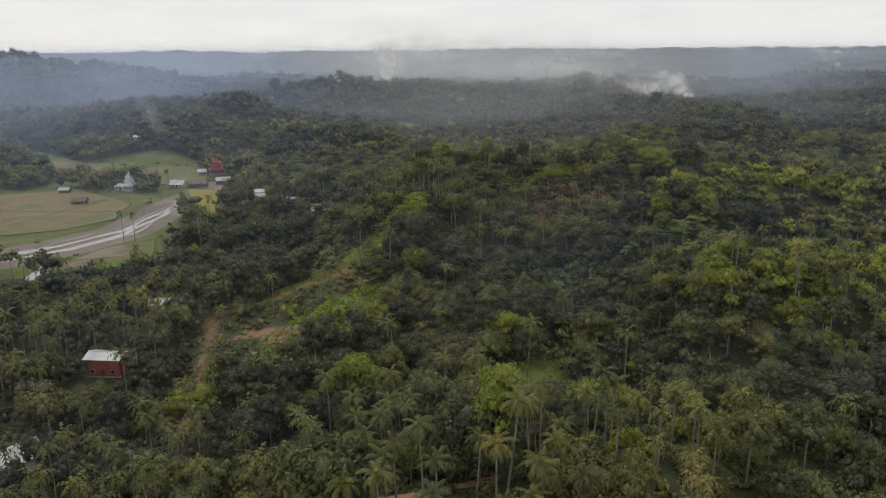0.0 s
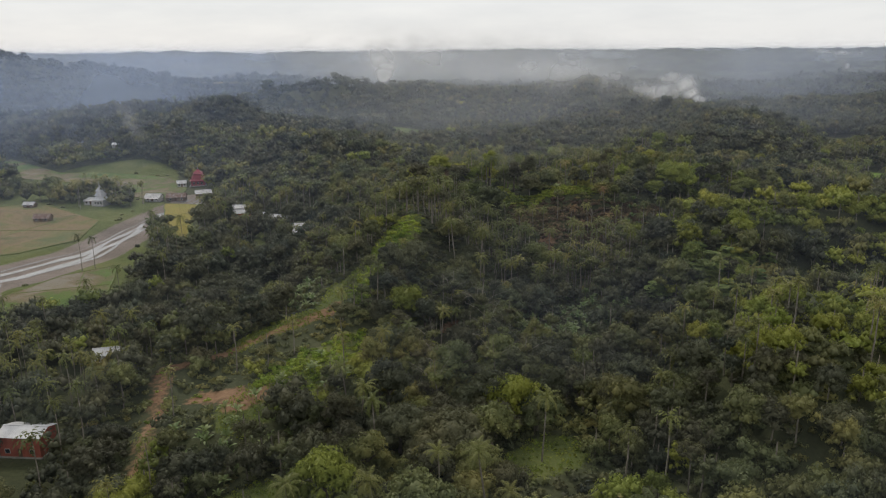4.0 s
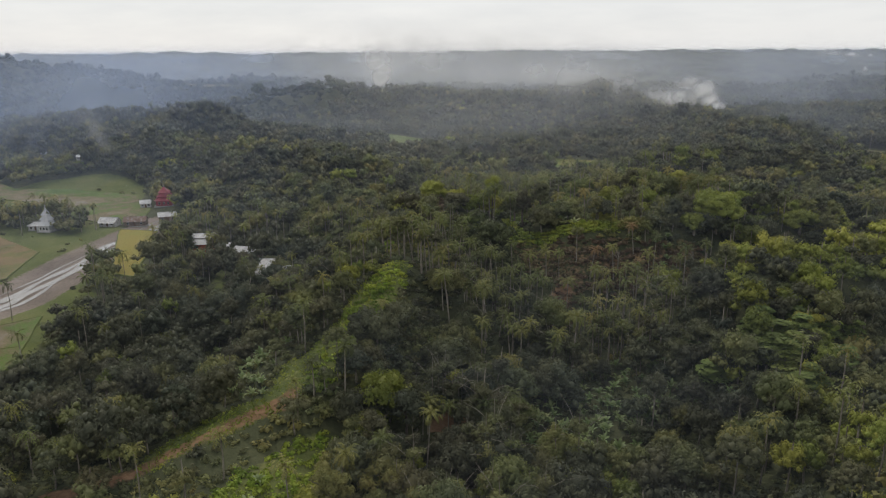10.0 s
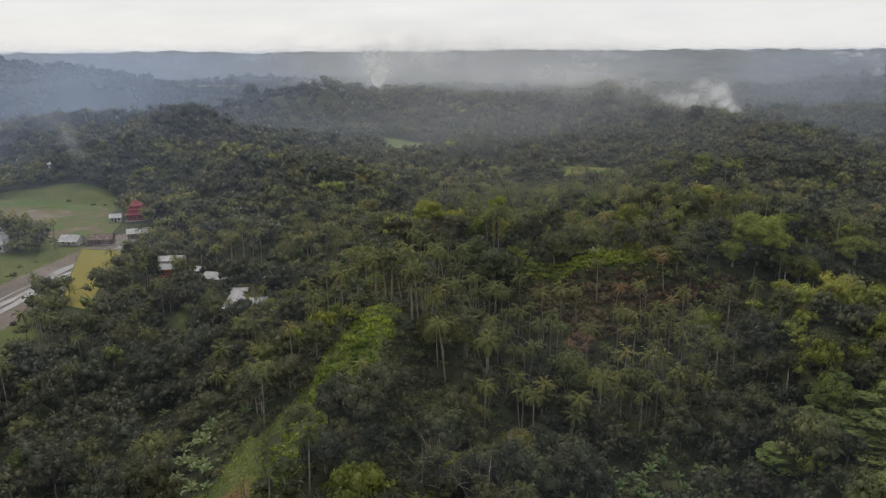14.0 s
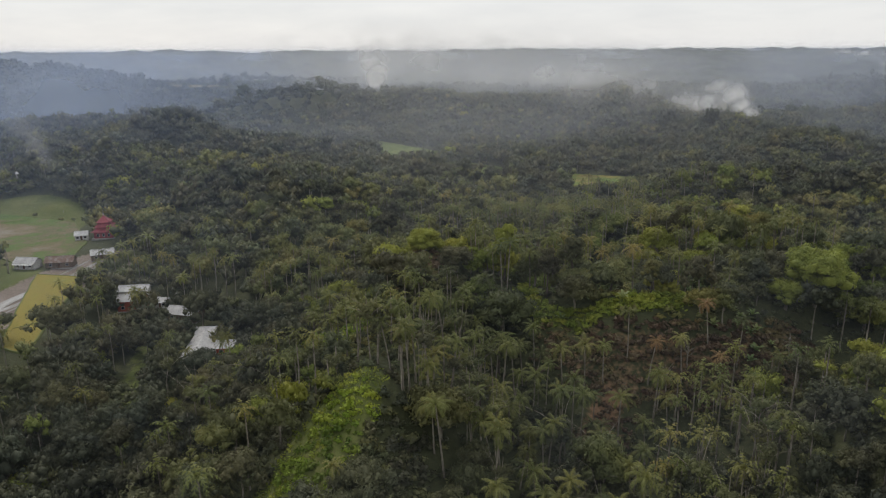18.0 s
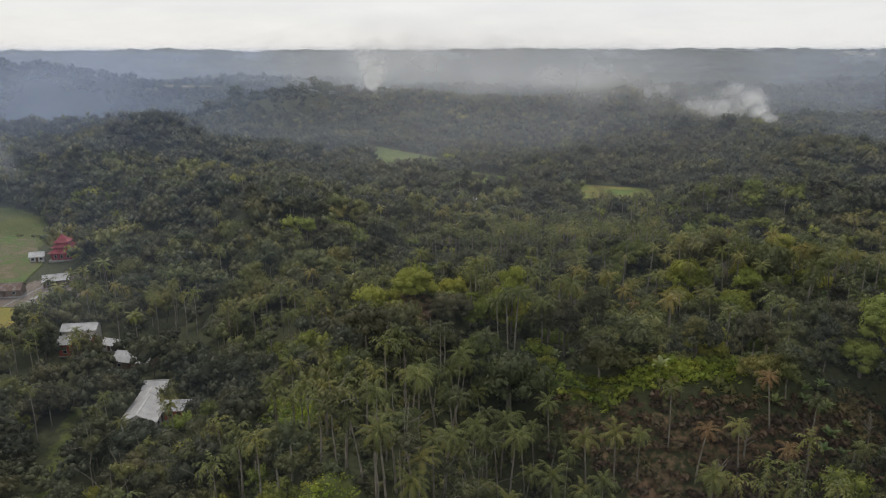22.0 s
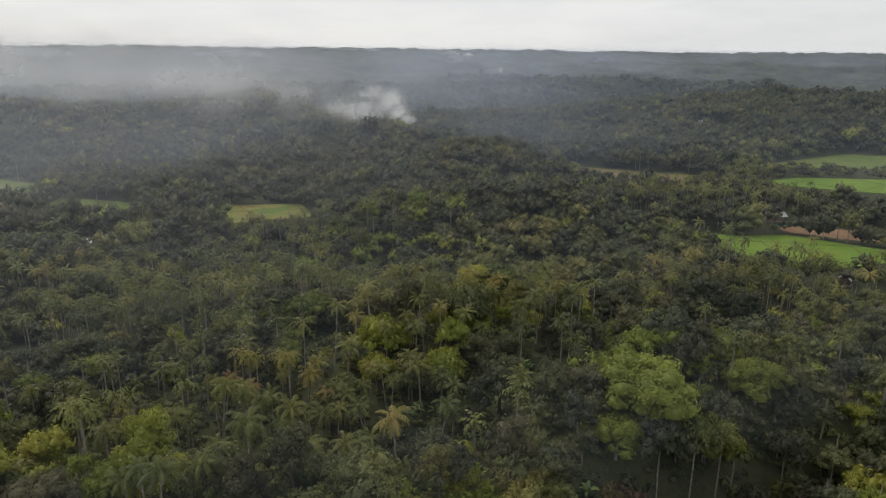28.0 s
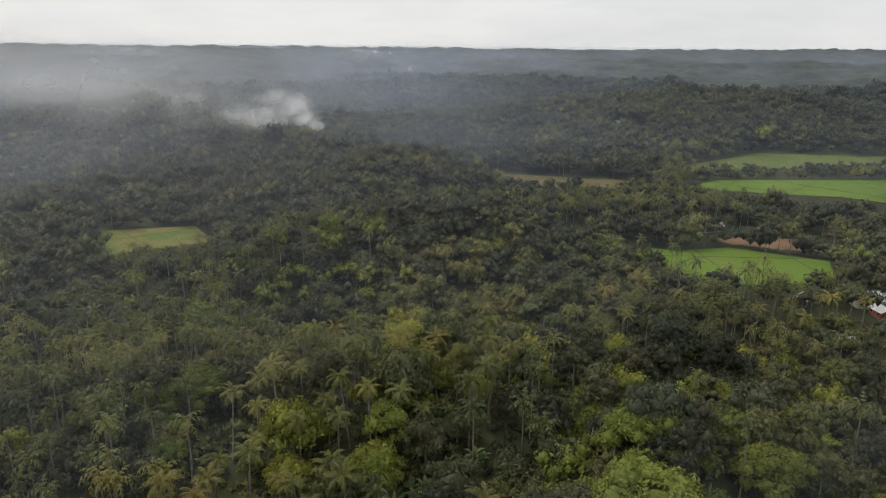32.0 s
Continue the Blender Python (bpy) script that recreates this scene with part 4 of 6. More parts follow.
def frond(r, yaw, lift, length, leaflets, hang=1.0):
    """A feathered palm frond: a bowed midrib with leaflets that hang from both sides. leaflets 0: a plain folded blade."""
    n = 6 if leaflets else 3
    u = np.linspace(0, 1, n + 1)
    el = lift - hang * (1.1 + 0.9 * u) * u
    seg = length / n
    pts = [np.zeros(2)]
    for i in range(n):
        e = (el[i] + el[i + 1]) / 2
        pts.append(pts[-1] + seg * np.array([math.cos(e), math.sin(e)]))
    pts = np.array(pts)
    c, s = math.cos(yaw), math.sin(yaw)
    out, side = np.array([c, s, 0]), np.array([-s, c, 0])
    rib = pts[:, :1] * out + pts[:, 1:] * np.array([0, 0, 1])
    pieces = []
    if leaflets:
        w = 0.05
        v = np.concatenate([rib + side * w, rib - side * w])
        i = np.arange(n)
        pieces.append((v, np.stack([i, i + 1, i + 2 + n, i + 1 + n], 1), np.zeros((0, 3), int)))
        for sd in (-1, 1):
            t = np.linspace(0.10, 0.98, leaflets) + r.uniform(-0.02, 0.02, leaflets)
            k = np.clip(t * n, 0, n - 1e-6)
            i0 = k.astype(int)
            f = (k - i0)[:, None]
            root = rib[i0] * (1 - f) + rib[i0 + 1] * f
            fwd = rib[i0 + 1] - rib[i0]
            fwd /= np.linalg.norm(fwd, axis=1)[:, None]
            ll = ((0.17) * length * np.sin(np.pi * np.clip(0.16 + 0.78 * t, 0, 1)) + 0.1)[:, None]
            way = side * sd * 0.78 + fwd * 0.55 - np.array([0, 0, 1]) * (0.34 + 0.25 * r.random((leaflets, 1)))
            tip = root + way * ll
            wid = fwd * (0.34 * length / leaflets)
            v = np.stack([root - wid, root + wid, tip + wid * 0.3, tip - wid * 0.3], 1).reshape(-1, 3)
            pieces.append((v, np.arange(leaflets)[:, None] * 4 + np.array([[0, 1, 2, 3]]), np.zeros((0, 3), int)))
    else:
        w = length * np.array([0.04, 0.12, 0.11, 0.015])[:, None]
        lo = np.array([0, 0, -1]) * w * 0.75
        v = np.concatenate([rib + side * w + lo, rib, rib - side * w + lo])
        i = np.arange(n)
        q = np.concatenate([np.stack([i, i + 1, i + 2 + n, i + 1 + n], 1), np.stack([i + n + 1, i + n + 2, i + 2 * n + 3, i + 2 * n + 2], 1)])
        pieces.append((v, q, np.zeros((0, 3), int)))
    return join(pieces)


def palm_crown(seed, fronds, leaflets, length=3.7):
    r = np.random.default_rng(seed)
    pieces = []
    for i in range(fronds):
        k = i / fronds
        pieces.append(frond(r, i * 2.4 + r.uniform(-0.3, 0.3), 1.3 - 1.75 * k + r.uniform(-0.15, 0.15), length * r.uniform(0.85, 1.1), leaflets, 0.75 + 0.35 * r.random()))
    return join(pieces)


def palm_trunk(seed, h, sides):
    r = np.random.default_rng(seed)
    bend, a = r.uniform(0.2, 1.2), r.uniform(0, 6.28)
    u = np.linspace(0, 1, 6 if sides > 4 else 3)
    pts = np.stack([bend * (u ** 1.6 - 1) * math.cos(a), bend * (u ** 1.6 - 1) * math.sin(a), (u - 1) * h - 0.05], 1)
    return tube(pts, 0.24 - 0.11 * u ** 0.5, sides)


def moved(shape, dx=0, dy=0, dz=0, k=1.0):
    return shape[0] * k + np.array([dx, dy, dz]), shape[1], shape[2]


def tree_trunk(seed, h, sides=6, limbs=4, rad=0.22):
    """A trunk that carries its limbs into the crown; the crown starts at h."""
    r = np.random.default_rng(seed)
    pts = [(r.uniform(-0.25, 0.25) * i * 0.5, r.uniform(-0.25, 0.25) * i * 0.5, h * i / 3) for i in range(4)]
    pts[0] = (0, 0, -0.8)
    pieces = [tube(pts + [(pts[3][0], pts[3][1], h * 1.45)], [rad * 1.35, rad, rad * 0.85, rad * 0.7, rad * 0.25], sides)]
    for i in range(limbs):
        a = i * 2.1 + r.uniform(-0.4, 0.4)
        s = np.array(pts[3]) * (0.9 + 0.1 * i / max(1, limbs))
        L = h * r.uniform(0.35, 0.6)
        pieces.append(tube([s, s + np.array([math.cos(a) * L * 0.5, math.sin(a) * L * 0.5, L * 0.45]), s + np.array([math.cos(a) * L, math.sin(a) * L, L * 0.7])],
                           [rad * 0.5, rad * 0.35, rad * 0.12], 4))
    return join(pieces)


# where things may not grow
# clumps of trees that stand on the open valley floor
GROVES = [(-192, 437, 4), (-213, 440, 5), (-186, 445, 7), (-150, 431, 8), (-176, 448, 5), (-212, 470, 14), (-240, 455, 14), (-202, 454, 22), (-226, 468, 16), (-188, 462, 14), (-300, 468, 34), (-335, 500, 40), (-141, 402, 9), (-146, 336, 8), (-158, 428, 8), (-150, 318, 6), (-176, 262, 9)]


def outward(x, y):
    """The way from the middle of the flight to a place."""
    d = np.hypot(x - 20, y - 230) + 1e-6
    return (x - 20) / d, (y - 230) / d


def sight_strip(x, y):
    """Strips before the farther fields, where growth is kept low so the camera sees them."""
    wx, wy = outward(x, y)
    low = np.zeros(np.shape(x), bool)
    for key, (corners, _) in FIELDS.items():
        if key.startswith(("paddy", "east")) and key != "east_paddy":
            for d in (12, 22, 32) if key.startswith("paddy") else (12, 22, 32, 42, 52):
                low |= inside(x + d * wx, y + d * wy, corners) > 0
    return low


def open_ground(x, y):
    """True where trees stand: not on fields, river, bare or grassy ground, nor close before them or before a house, to
    keep these in the camera's view.
    """
    ok = np.ones(np.shape(x), bool)
    wx, wy = outward(x, y)
    for corners, _ in FIELDS.values():
        ok &= inside(x, y, corners) < -2.0
        ok &= inside(x + 9 * wx, y + 9 * wy, corners) < -1.0
    d, w = along(x, y, RIVER)
    ok &= d > w + 11
    d, w = along(x, y, BRANCH)
    ok &= d > w + 3
    bare = cover(x, y, SOIL) < 0.35
    grassy = cover(x, y, GRASS) < 0.4
    path = SOIL[:2]
    for k in (5, 9, 14, 19):
        grassy &= cover(x, y + k, GRASS[:1]) < 0.6
    for k in (5, 10, 15, 20):
        grassy &= cover(x, y + k * 0.8, GRASS[1:2]) < 0.6
        bare &= cover(x, y + k, path) < 0.6
        grassy &= (cover(x, y + k, GRASS[:3]) < 0.6) | (k > 10)
    bare &= (cover(x, y, FERN) < 0.5) & (cover(x, y, BRUSH) < 0.5) & (cover(x, y, SCRUB) < 0.5)
    grove = np.zeros(np.shape(x), bool)
    for gx_, gy_, gr in GROVES:
        grove |= np.hypot(x - gx_, y - gy_) < gr
    ok &= bare & (grassy | grove)
    for hx, hy, hr in HOUSE_CLEARINGS:
        d, _ = along(x, y, [(hx, hy + 2, 0), (hx * 0.98, hy - 7, 0)])
        ok &= d > hr * 0.68
    return ok


PALMS = [(0, 98, 46, 0.75), (-65, 122, 34, 0.5), (-110, 185, 42, 0.5), (16, 312, 36, 1.0), (3, 315, 18, 0.9), (46, 305, 30, 0.95), (25, 290, 24, 0.7), (42, 398, 38, 0.9), (85, 418, 48, 0.8), (70, 380, 30, 0.6),
         (50, 500, 55, 0.85), (0, 555, 45, 0.5), (120, 560, 40, 0.5), (-115, 420, 45, 0.45), (-140, 340, 36, 0.35), (235, 415, 48, 0.5), (300, 520, 50, 0.5), (400, 600, 55, 0.4),
         (110, 820, 100, 0.22), (60, 770, 70, 0.25), (500, 700, 110, 0.3), (-45, 402, 24, 0.6), (-200, 450, 40, 0.35), (190, 432, 24, 0.45), (-75, 345, 25, 0.4)]


# slopes given darker leaves: some dark trees, otherwise shade put into leaf colour
DARKENED = [(-95, 145, 55, 0.9), (-115, 235, 55, 0.85), (-75, 300, 40, 0.9), (2, 175, 22, 0.9), (8, 232, 26, 0.7), (-30, 345, 34, 0.8), (135, 400, 36, 0.7), (175, 395, 40, 0.7), (190, 528, 24, 0.6), (-60, 410, 30, 0.6), (-25, 175, 18, 0.6),
        (110, 270, 20, 0.6), (-100, 392, 45, 0.9), (-60, 375, 40, 0.85), (-85, 350, 35, 0.9), (-240, 700, 70, 0.5), (160, 890, 110, 0.95), (60, 930, 110, 0.95), (-80, 1030, 130, 0.9), (-180, 1070, 120, 0.9), (225, 740, 80, 0.9), (-150, 620, 60, 0.5), (240, 640, 40, 0.7), (45, 272, 26, 0.8), (-45, 325, 22, 0.9), (200, 440, 40, 0.5), (10, 340, 16, 0.6)]


def deep_share(x, y):
    s = np.full(np.shape(x), 0.18)
    for cx, cy, r, k in DARKENED:
        s = np.maximum(s, k * np.clip(1.5 - np.hypot(x - cx, y - cy) / r, 0, 1))
    # far hills take nearly all the deep tone: hazy grey put into colour
    return np.clip(np.where(y > 640, np.maximum(s, 0.95), np.where((y > 500) | (x > 300), np.maximum(s, 0.55), s)) + 0.5 * value_noise(x, y, 45, 83) * np.where(y > 640, 0.1, 1.0), 0, 0.98)


def palm_share(x, y):
    s = np.full(np.shape(x), 0.05)
    for px, py, r, k in PALMS:
        s = np.maximum(s, k * np.clip(1.6 - 1.2 * np.hypot(x - px, y - py) / r, 0, 1))
    return np.clip(s + 0.24 * value_noise(x, y, 38, 21), 0, 0.9)


# slopes with young, yellow-green growth; sunlit brightness of right slopes is painted in too
YOUNG_LIT = [(92, 190, 26, 0.8), (120, 200, 30, 0.7), (-4, 368, 17, 0.9), (105, 297, 26, 0.85), (150, 303, 30, 0.8), (88, 253, 15, 0.95), (40, 130, 24, 0.4), (112, 352, 16, 0.6),
         (-25, 300, 12, 0.7), (20, 355, 14, 0.7), (60, 352, 14, 0.5), (100, 395, 55, 0.36), (160, 405, 50, 0.35), (70, 375, 30, 0.2), (-35, 205, 14, 0.7), (108, 528, 26, 0.85), (145, 540, 26, 0.75), (-60, 155, 14, 0.6), (-40, 470, 22, 0.35), (150, 470, 18, 0.3)]


def young_lit_share(x, y):
    s = np.full(np.shape(x), 0.04)
    for cx, cy, r, k in YOUNG_LIT:
        s = np.maximum(s, k * np.clip(1.5 - np.hypot(x - cx, y - cy) / r, 0, 1))
    return np.clip((s + 0.3 * value_noise(x, y, 30, 77)) * np.where(y > 600, 0.1, 1.0), 0, 0.95)


def candidates(step, lo_x, hi_x, lo_y, hi_y):
    a, b = np.meshgrid(np.arange(lo_x, hi_x, step), np.arange(lo_y, hi_y, step))
    a, b = a.ravel() + rng.uniform(-0.48, 0.48, a.size) * step, b.ravel() + rng.uniform(-0.48, 0.48, b.size) * step
    # the flight's cone of view in the plan, with a margin
    ok = (a > -0.66 * b - 22) & (b > np.minimum(1.55 * a, 290 + 0.40 * (a - 30)) - 45)
    return a[ok], b[ok]


def stretch(x, y):
    """How near the flight corridor a place lies, in the plan."""
    d, _ = along(x, y, [(0, 90, 0), (5, 260, 0), (40, 360, 0), (110, 420, 0)])
    return d

# ---- shapes of plants, in three finenesses ----
SQUASH = (0.7, 0.95, 0.8, 1.2, 0.6, 0.9)
NEAR_CROWNS = [crown_shape(100 + i, 22 + 3 * (i % 3), 2700, 0.050, 0.5, 0.94 + 0.06 * (i % 3), SQUASH[i], True) for i in range(6)]
EDGE_CROWNS = [crown_shape(150 + i, 20, 950, 0.056, 0.5, 0.97, SQUASH[i], True) for i in range(6)]
MID_CROWNS = [crown_shape(200 + i, 10, 150, 0.112, 0.5, 0.98, SQUASH[i], True) for i in range(6)]
BACK_CROWNS = [crown_shape(250 + i, 4, 44, 0.22, 0.5, 0.9, SQUASH[i], True) for i in range(6)]
FAR_CROWNS = [crown_shape(300 + i, 1, 16, 0.36, 0.5, 0.75, 1.0, True) for i in range(5)]
NEAR_PALMS = [palm_crown(400 + i, 19, 13, 3.5) for i in range(5)]
MID_PALMS = [palm_crown(500 + i, 14, 5, 3.5) for i in range(4)]
BACK_PALMS = [palm_crown(520 + i, 12, 0) for i in range(3)]
SHRUBS = [crown_shape(600 + i, 2, 34, 0.27, 0.5, 0.98, 0.5, True) for i in range(4)]

# ---- every plant's place in the woods ----
px, py = candidates(5.5, -420, 760, 44, 1010)
grow = open_ground(px, py)
px, py = px[grow], py[grow]
keep = (value_noise(px, py, 22, 31) > -0.40) | (rng.random(len(px)) < 0.35)
px, py = px[keep], py[keep]
# farther off the trees stand wider apart, and larger
keep = (np.hypot(px - 20, py - 230) < 190) | (rng.random(len(px)) < np.where(py > 640, 0.55, 0.78)) | (palm_share(px, py) > 0.4)
px, py = px[keep], py[keep]
for gx_, gy_, gr in ((31, 236, 10), (39, 247, 10), (47, 258, 10), (22, 231, 7), (27, 246, 7), (56, 252, 7), (42, 234, 6), (-47, 264, 6), (-45, 250, 6), (-48, 180, 8), (90, 384, 7), (-16, 280, 6), (-12, 290, 7), (-21, 270, 5), (-7, 284, 6), (-17, 288, 6), (-26, 258, 4), (30, 326, 5), (40, 323, 5), (52, 324, 5), (101, 346, 6), (92, 343, 4), (112, 341, 5), (132, 347, 6), (2, 167, 8), (-9, 172, 7), (24, 398, 6), (67, 436, 6)):
    keep = np.hypot(px - gx_, py - gy_) > gr
    px, py = px[keep], py[keep]
pz = height(px, py)
sight_low = sight_strip(px, py)
is_palm = (rng.random(len(px)) < palm_share(px, py)) & (~sight_low | (rng.random(len(px)) < 0.2))
is_young_lit = ~is_palm & (rng.random(len(px)) < young_lit_share(px, py))
is_deep = ~is_palm & ~is_young_lit & (rng.random(len(px)) < deep_share(px, py))
near = stretch(px, py)
dist = np.hypot(px - 20, py - 230)
order = np.argsort(near)
# stand height: tall and low patches in the woods
stand = 1.0 + 0.75 * value_noise(px, py, 34, 51) + 0.35 * value_noise(px, py, 13, 52)
girth = np.clip(np.exp(rng.normal(-0.08, 0.26, len(px))) * (0.70 + 0.42 * stand), 0.5, 1.5)
boost = np.where((rng.random(len(px)) < 0.16) & ~is_palm & (dist < 420), rng.uniform(2.5, 5.5, len(px)), 0.0)  # tall trees on bare stems
big = rng.random(len(px)) < 0.13
girth = np.where(big, girth * rng.uniform(1.3, 1.65, len(px)), girth)
girth = np.where(sight_low, girth * 0.62, np.where(py > 640, girth * 1.7, np.where(dist > 190, girth * 1.16, girth)))
knoll = (np.hypot(px + 2, py - 368) < 20) & ~sight_low
girth = np.where(knoll, girth * 0.75, girth)
girth = np.minimum(girth, np.where(py > 640, 2.3, 1.9))
stand = np.where(sight_low, 0.15, np.where(knoll, 0.4, stand))
boost = np.where(sight_low | knoll | (along(px, py, [(15, 358, 0), (40, 338, 0), (75, 338, 0)])[0] < 20), 0.0, boost)


def first(mask, count):
    return order[mask[order]][:count]


near_palm, near_tree = first(is_palm, 290), first(~is_palm, 290)
rest = np.ones(len(px), bool)
rest[near_palm] = rest[near_tree] = False

# ---- near palms, each a thing ----
PALM_H = (12.0, 13.5, 15.0, 10.5, 16.5)


def palm_model(i, mat, label):
    h = PALM_H[i]
    thing = new("coconut_palm")
    v, q, t = palm_trunk(700 + i, h, 6)
    foot = v[:6].mean(0)
    mesh_object("trunk", v + np.array([-foot[0], -foot[1], h]), [q], BARK, thing)
    v, q, t = NEAR_PALMS[i]
    mesh_object("crown", v + np.array([-foot[0], -foot[1], h]), [q], mat, thing)
    return tagged(thing, label, "palm tree", "coconut palms")


palm_models = [palm_model(i, LEAF_PALM, "tall coconut palm with a slim pale trunk and drooping fronds") for i in range(5)]
dry_palm = palm_model(1, LEAF_DRY, "coconut palm with dry brown fronds on a pale trunk")


def set_thing(models, k, m, used):
    """The model itself the first time, then copies."""
    if k in used:
        o = copy_thing(models[k], m)
        o.matrix_basis = m
        return o
    used.add(k)
    models[k].matrix_basis = m
    return models[k]


used = set()
for n, i in enumerate(near_palm):
    s = rng.uniform(0.8, 1.12)
    m = pose(px[i], py[i], pz[i] - 0.3, rng.uniform(-6, 6), rng.uniform(-6, 6), rng.uniform(0, 360)) @ Matrix.Diagonal((s, s, s * rng.uniform(0.85, 1.1), 1))
    set_thing(palm_models, n % 5, m, used)


def ground_z(x, y):
    return float(height(np.array([x], float), np.array([y], float))[0])


# palms that stand apart: in the clearing, and on the bare slope under the grassy crest
for x, y, k, s in [(21, 167.5, 2, 1.02), (40, 318, 1, 0.8), (46, 321, 4, 0.75), (58, 318, 1, 0.85), (72, 322, 2, 0.8), (63, 310, 0, 0.8), (52, 306, 1, 0.9), (80, 318, 3, 0.9), (36, 308, 2, 0.8),
                   (190, 436, 4, 1.05), (193, 430, 4, 0.95), (186, 425, 2, 0.9), (176, 408, 2, 1.0), (188, 410, 2, 0.9), (-25, 330, 4, 0.9), (-30, 335, 2, 0.9), (-20, 336, 0, 1.0), (-14, 268, 0, 0.7), (-60, 352, 0, 0.8), (-66, 345, 1, 0.8), (-76, 356, 2, 0.75), (-104, 396, 1, 0.8)]:
    copy_thing(palm_models[k], Matrix()).matrix_basis = pose(x, y, ground_z(x, y) - 0.3, 3, -2, (x * 37 + y * 11) % 360) @ Matrix.Diagonal((s, s, s, 1))
dry_at = [(50, 317), (66, 315), (45, 402), (58, 395), (39, 410), (-55, 128), (66, 325)]
for n, (x, y) in enumerate(dry_at):
    m = pose(x, y, ground_z(x, y) - 0.3, -4, 3, n * 77) @ Matrix.Diagonal((0.85, 0.85, 0.8, 1))
    if n:
        copy_thing(dry_palm, m).matrix_basis = m
    else:
        dry_palm.matrix_basis = m

# ---- near broadleaf trees, each a thing ----
tree_models = []
for i in range(18):
    k = i % 6
    thing = new("broadleaf_tree")
    R = (4.0, 3.4, 4.4, 3.0, 4.8, 3.6)[k]
    h = (3.0, 4.0, 2.8, 5.2, 3.2, 3.6)[k]
    v, q, t = tree_trunk(720 + i, h)
    mesh_object("trunk", v, [q], BARK_DARK if i % 2 else BARK, thing)
    v, q, t = NEAR_CROWNS[k]
    mesh_object("crown", v * R + np.array([0, 0, h * 0.82]), [q, t], (LEAF_DARK, LEAF_LIGHT, LEAF_DEEP_SHADED)[i // 6], thing)
    tagged(thing, ("green forest tree with a lumpy dense crown", "yellow-green young forest tree with a rounded crown, sunlit tone in its leaf colour", "forest tree with a dense crown in darkened olive leaves")[i // 6], "tree", "forest trees")
    tree_models.append(thing)
used = set()
for i in near_tree:
    k = int(rng.integers(0, 6)) + (6 if is_young_lit[i] else 12 if is_deep[i] else 0)
    g = girth[i]
    m = pose(px[i], py[i], pz[i] - 0.3, 0, 0, rng.uniform(0, 360)) @ Matrix.Diagonal((g, g, g * rng.uniform(1.0, 1.35), 1))
    set_thing(tree_models, k, m, used)
for k, model in enumerate(tree_models):
    if k not in used:
        x, y = 60 + 6 * k, 140
        model.matrix_basis = pose(x, y, ground_z(x, y) - 0.3)


# ---- large trees that stand out ----
def great_tree(x, y, R, h, seed, mat, label, squash=0.75, leaf=0.075, name="great_tree"):
    thing = new(name)
    thing.matrix_basis = pose(x, y, ground_z(x, y) - 0.3, 0, 0, seed * 40)
    v, q, t = tree_trunk(800 + seed, h, 8, 6, 0.42)
    mesh_object("trunk", v, [q], BARK, thing)
    v, q, t = crown_shape(820 + seed, 40 + 30 * (R > 10), 6500 + 6500 * (R > 10), leaf * (0.5 if R < 10 else 0.38), 1, 1.02, squash, True)
    mesh_object("crown", v * R + np.array([0, 0, h * 0.8]), [q, t], mat, thing)
    return tagged(thing, label, "tree", "great trees")


great_tree(101, 346, 9.0, 8.0, 1, LEAF_GREAT, "great spreading tree with a feathery light green crown", 0.9)
great_tree(92, 343, 5.5, 4.0, 17, LEAF_LIGHT, "yellow-green leafy tree beside the great tree", 0.7)
great_tree(112, 341, 6.5, 4.5, 18, LEAF_LIGHT, "bright yellow-green tree beside the great tree", 0.75)
great_tree(132, 347, 6.5, 4.0, 19, LEAF_LIGHT, "round green tree on the crest", 0.75)
great_tree(2, 167, 9.0, 4.0, 2, LEAF_DEEP_SHADED, "broad very dark tree beside the clearing", 0.7)
great_tree(-9, 172, 8.0, 4.0, 3, LEAF_DEEP_SHADED, "broad dark tree beside the clearing", 0.75)
great_tree(-61, 151, 5.5, 4.0, 4, LEAF_LIGHT, "bright green round tree among palms", 0.8)
great_tree(-3, 367, 5.0, 2.2, 5, LEAF_LIGHT, "yellow-green bushy tree on the knoll", 0.8)
great_tree(6, 358, 5.0, 3.0, 6, LEAF_DEEP_SHADED, "dark tree on the knoll", 0.8)
great_tree(-60, 338, 7.5, 6.0, 7, LEAF_DEEP_SHADED, "tall olive brown tree beside the village", 0.95)
great_tree(-52, 331, 7.0, 6.5, 8, LEAF_DEEP_SHADED, "tall olive brown tree by the village houses", 0.9)
great_tree(-46, 340, 6.0, 5.5, 9, LEAF_DEEP_SHADED, "tall olive tree by the village houses", 0.9)
great_tree(24, 398, 7.0, 5.0, 10, LEAF_DARK, "wide-crowned tree over the palm slope", 0.6)
great_tree(67, 436, 7.5, 5.5, 11, LEAF_LIGHT, "wide flat-crowned green tree over the palms", 0.5)
great_tree(120, 362, 7.5, 5.0, 12, LEAF_LIGHT, "light green leafy tree on the crest", 0.7)
great_tree(161, 893, 8.0, 5.0, 13, LEAF_DEEP_SHADED, "large dark tree on the hill top", 0.9, 0.12)
great_tree(-213, 726, 9.0, 6.0, 14, LEAF_DARK, "large dark tree on the wooded hill top", 0.8, 0.12)
great_tree(-300, 716, 9.0, 6.0, 15, LEAF_DEEP_SHADED, "large dark tree crowning the wooded hill", 0.8, 0.12)
great_tree(83, 915, 7.0, 4.0, 16, LEAF_DEEP_SHADED, "dark round tree on the ridge line", 0.9, 0.12)

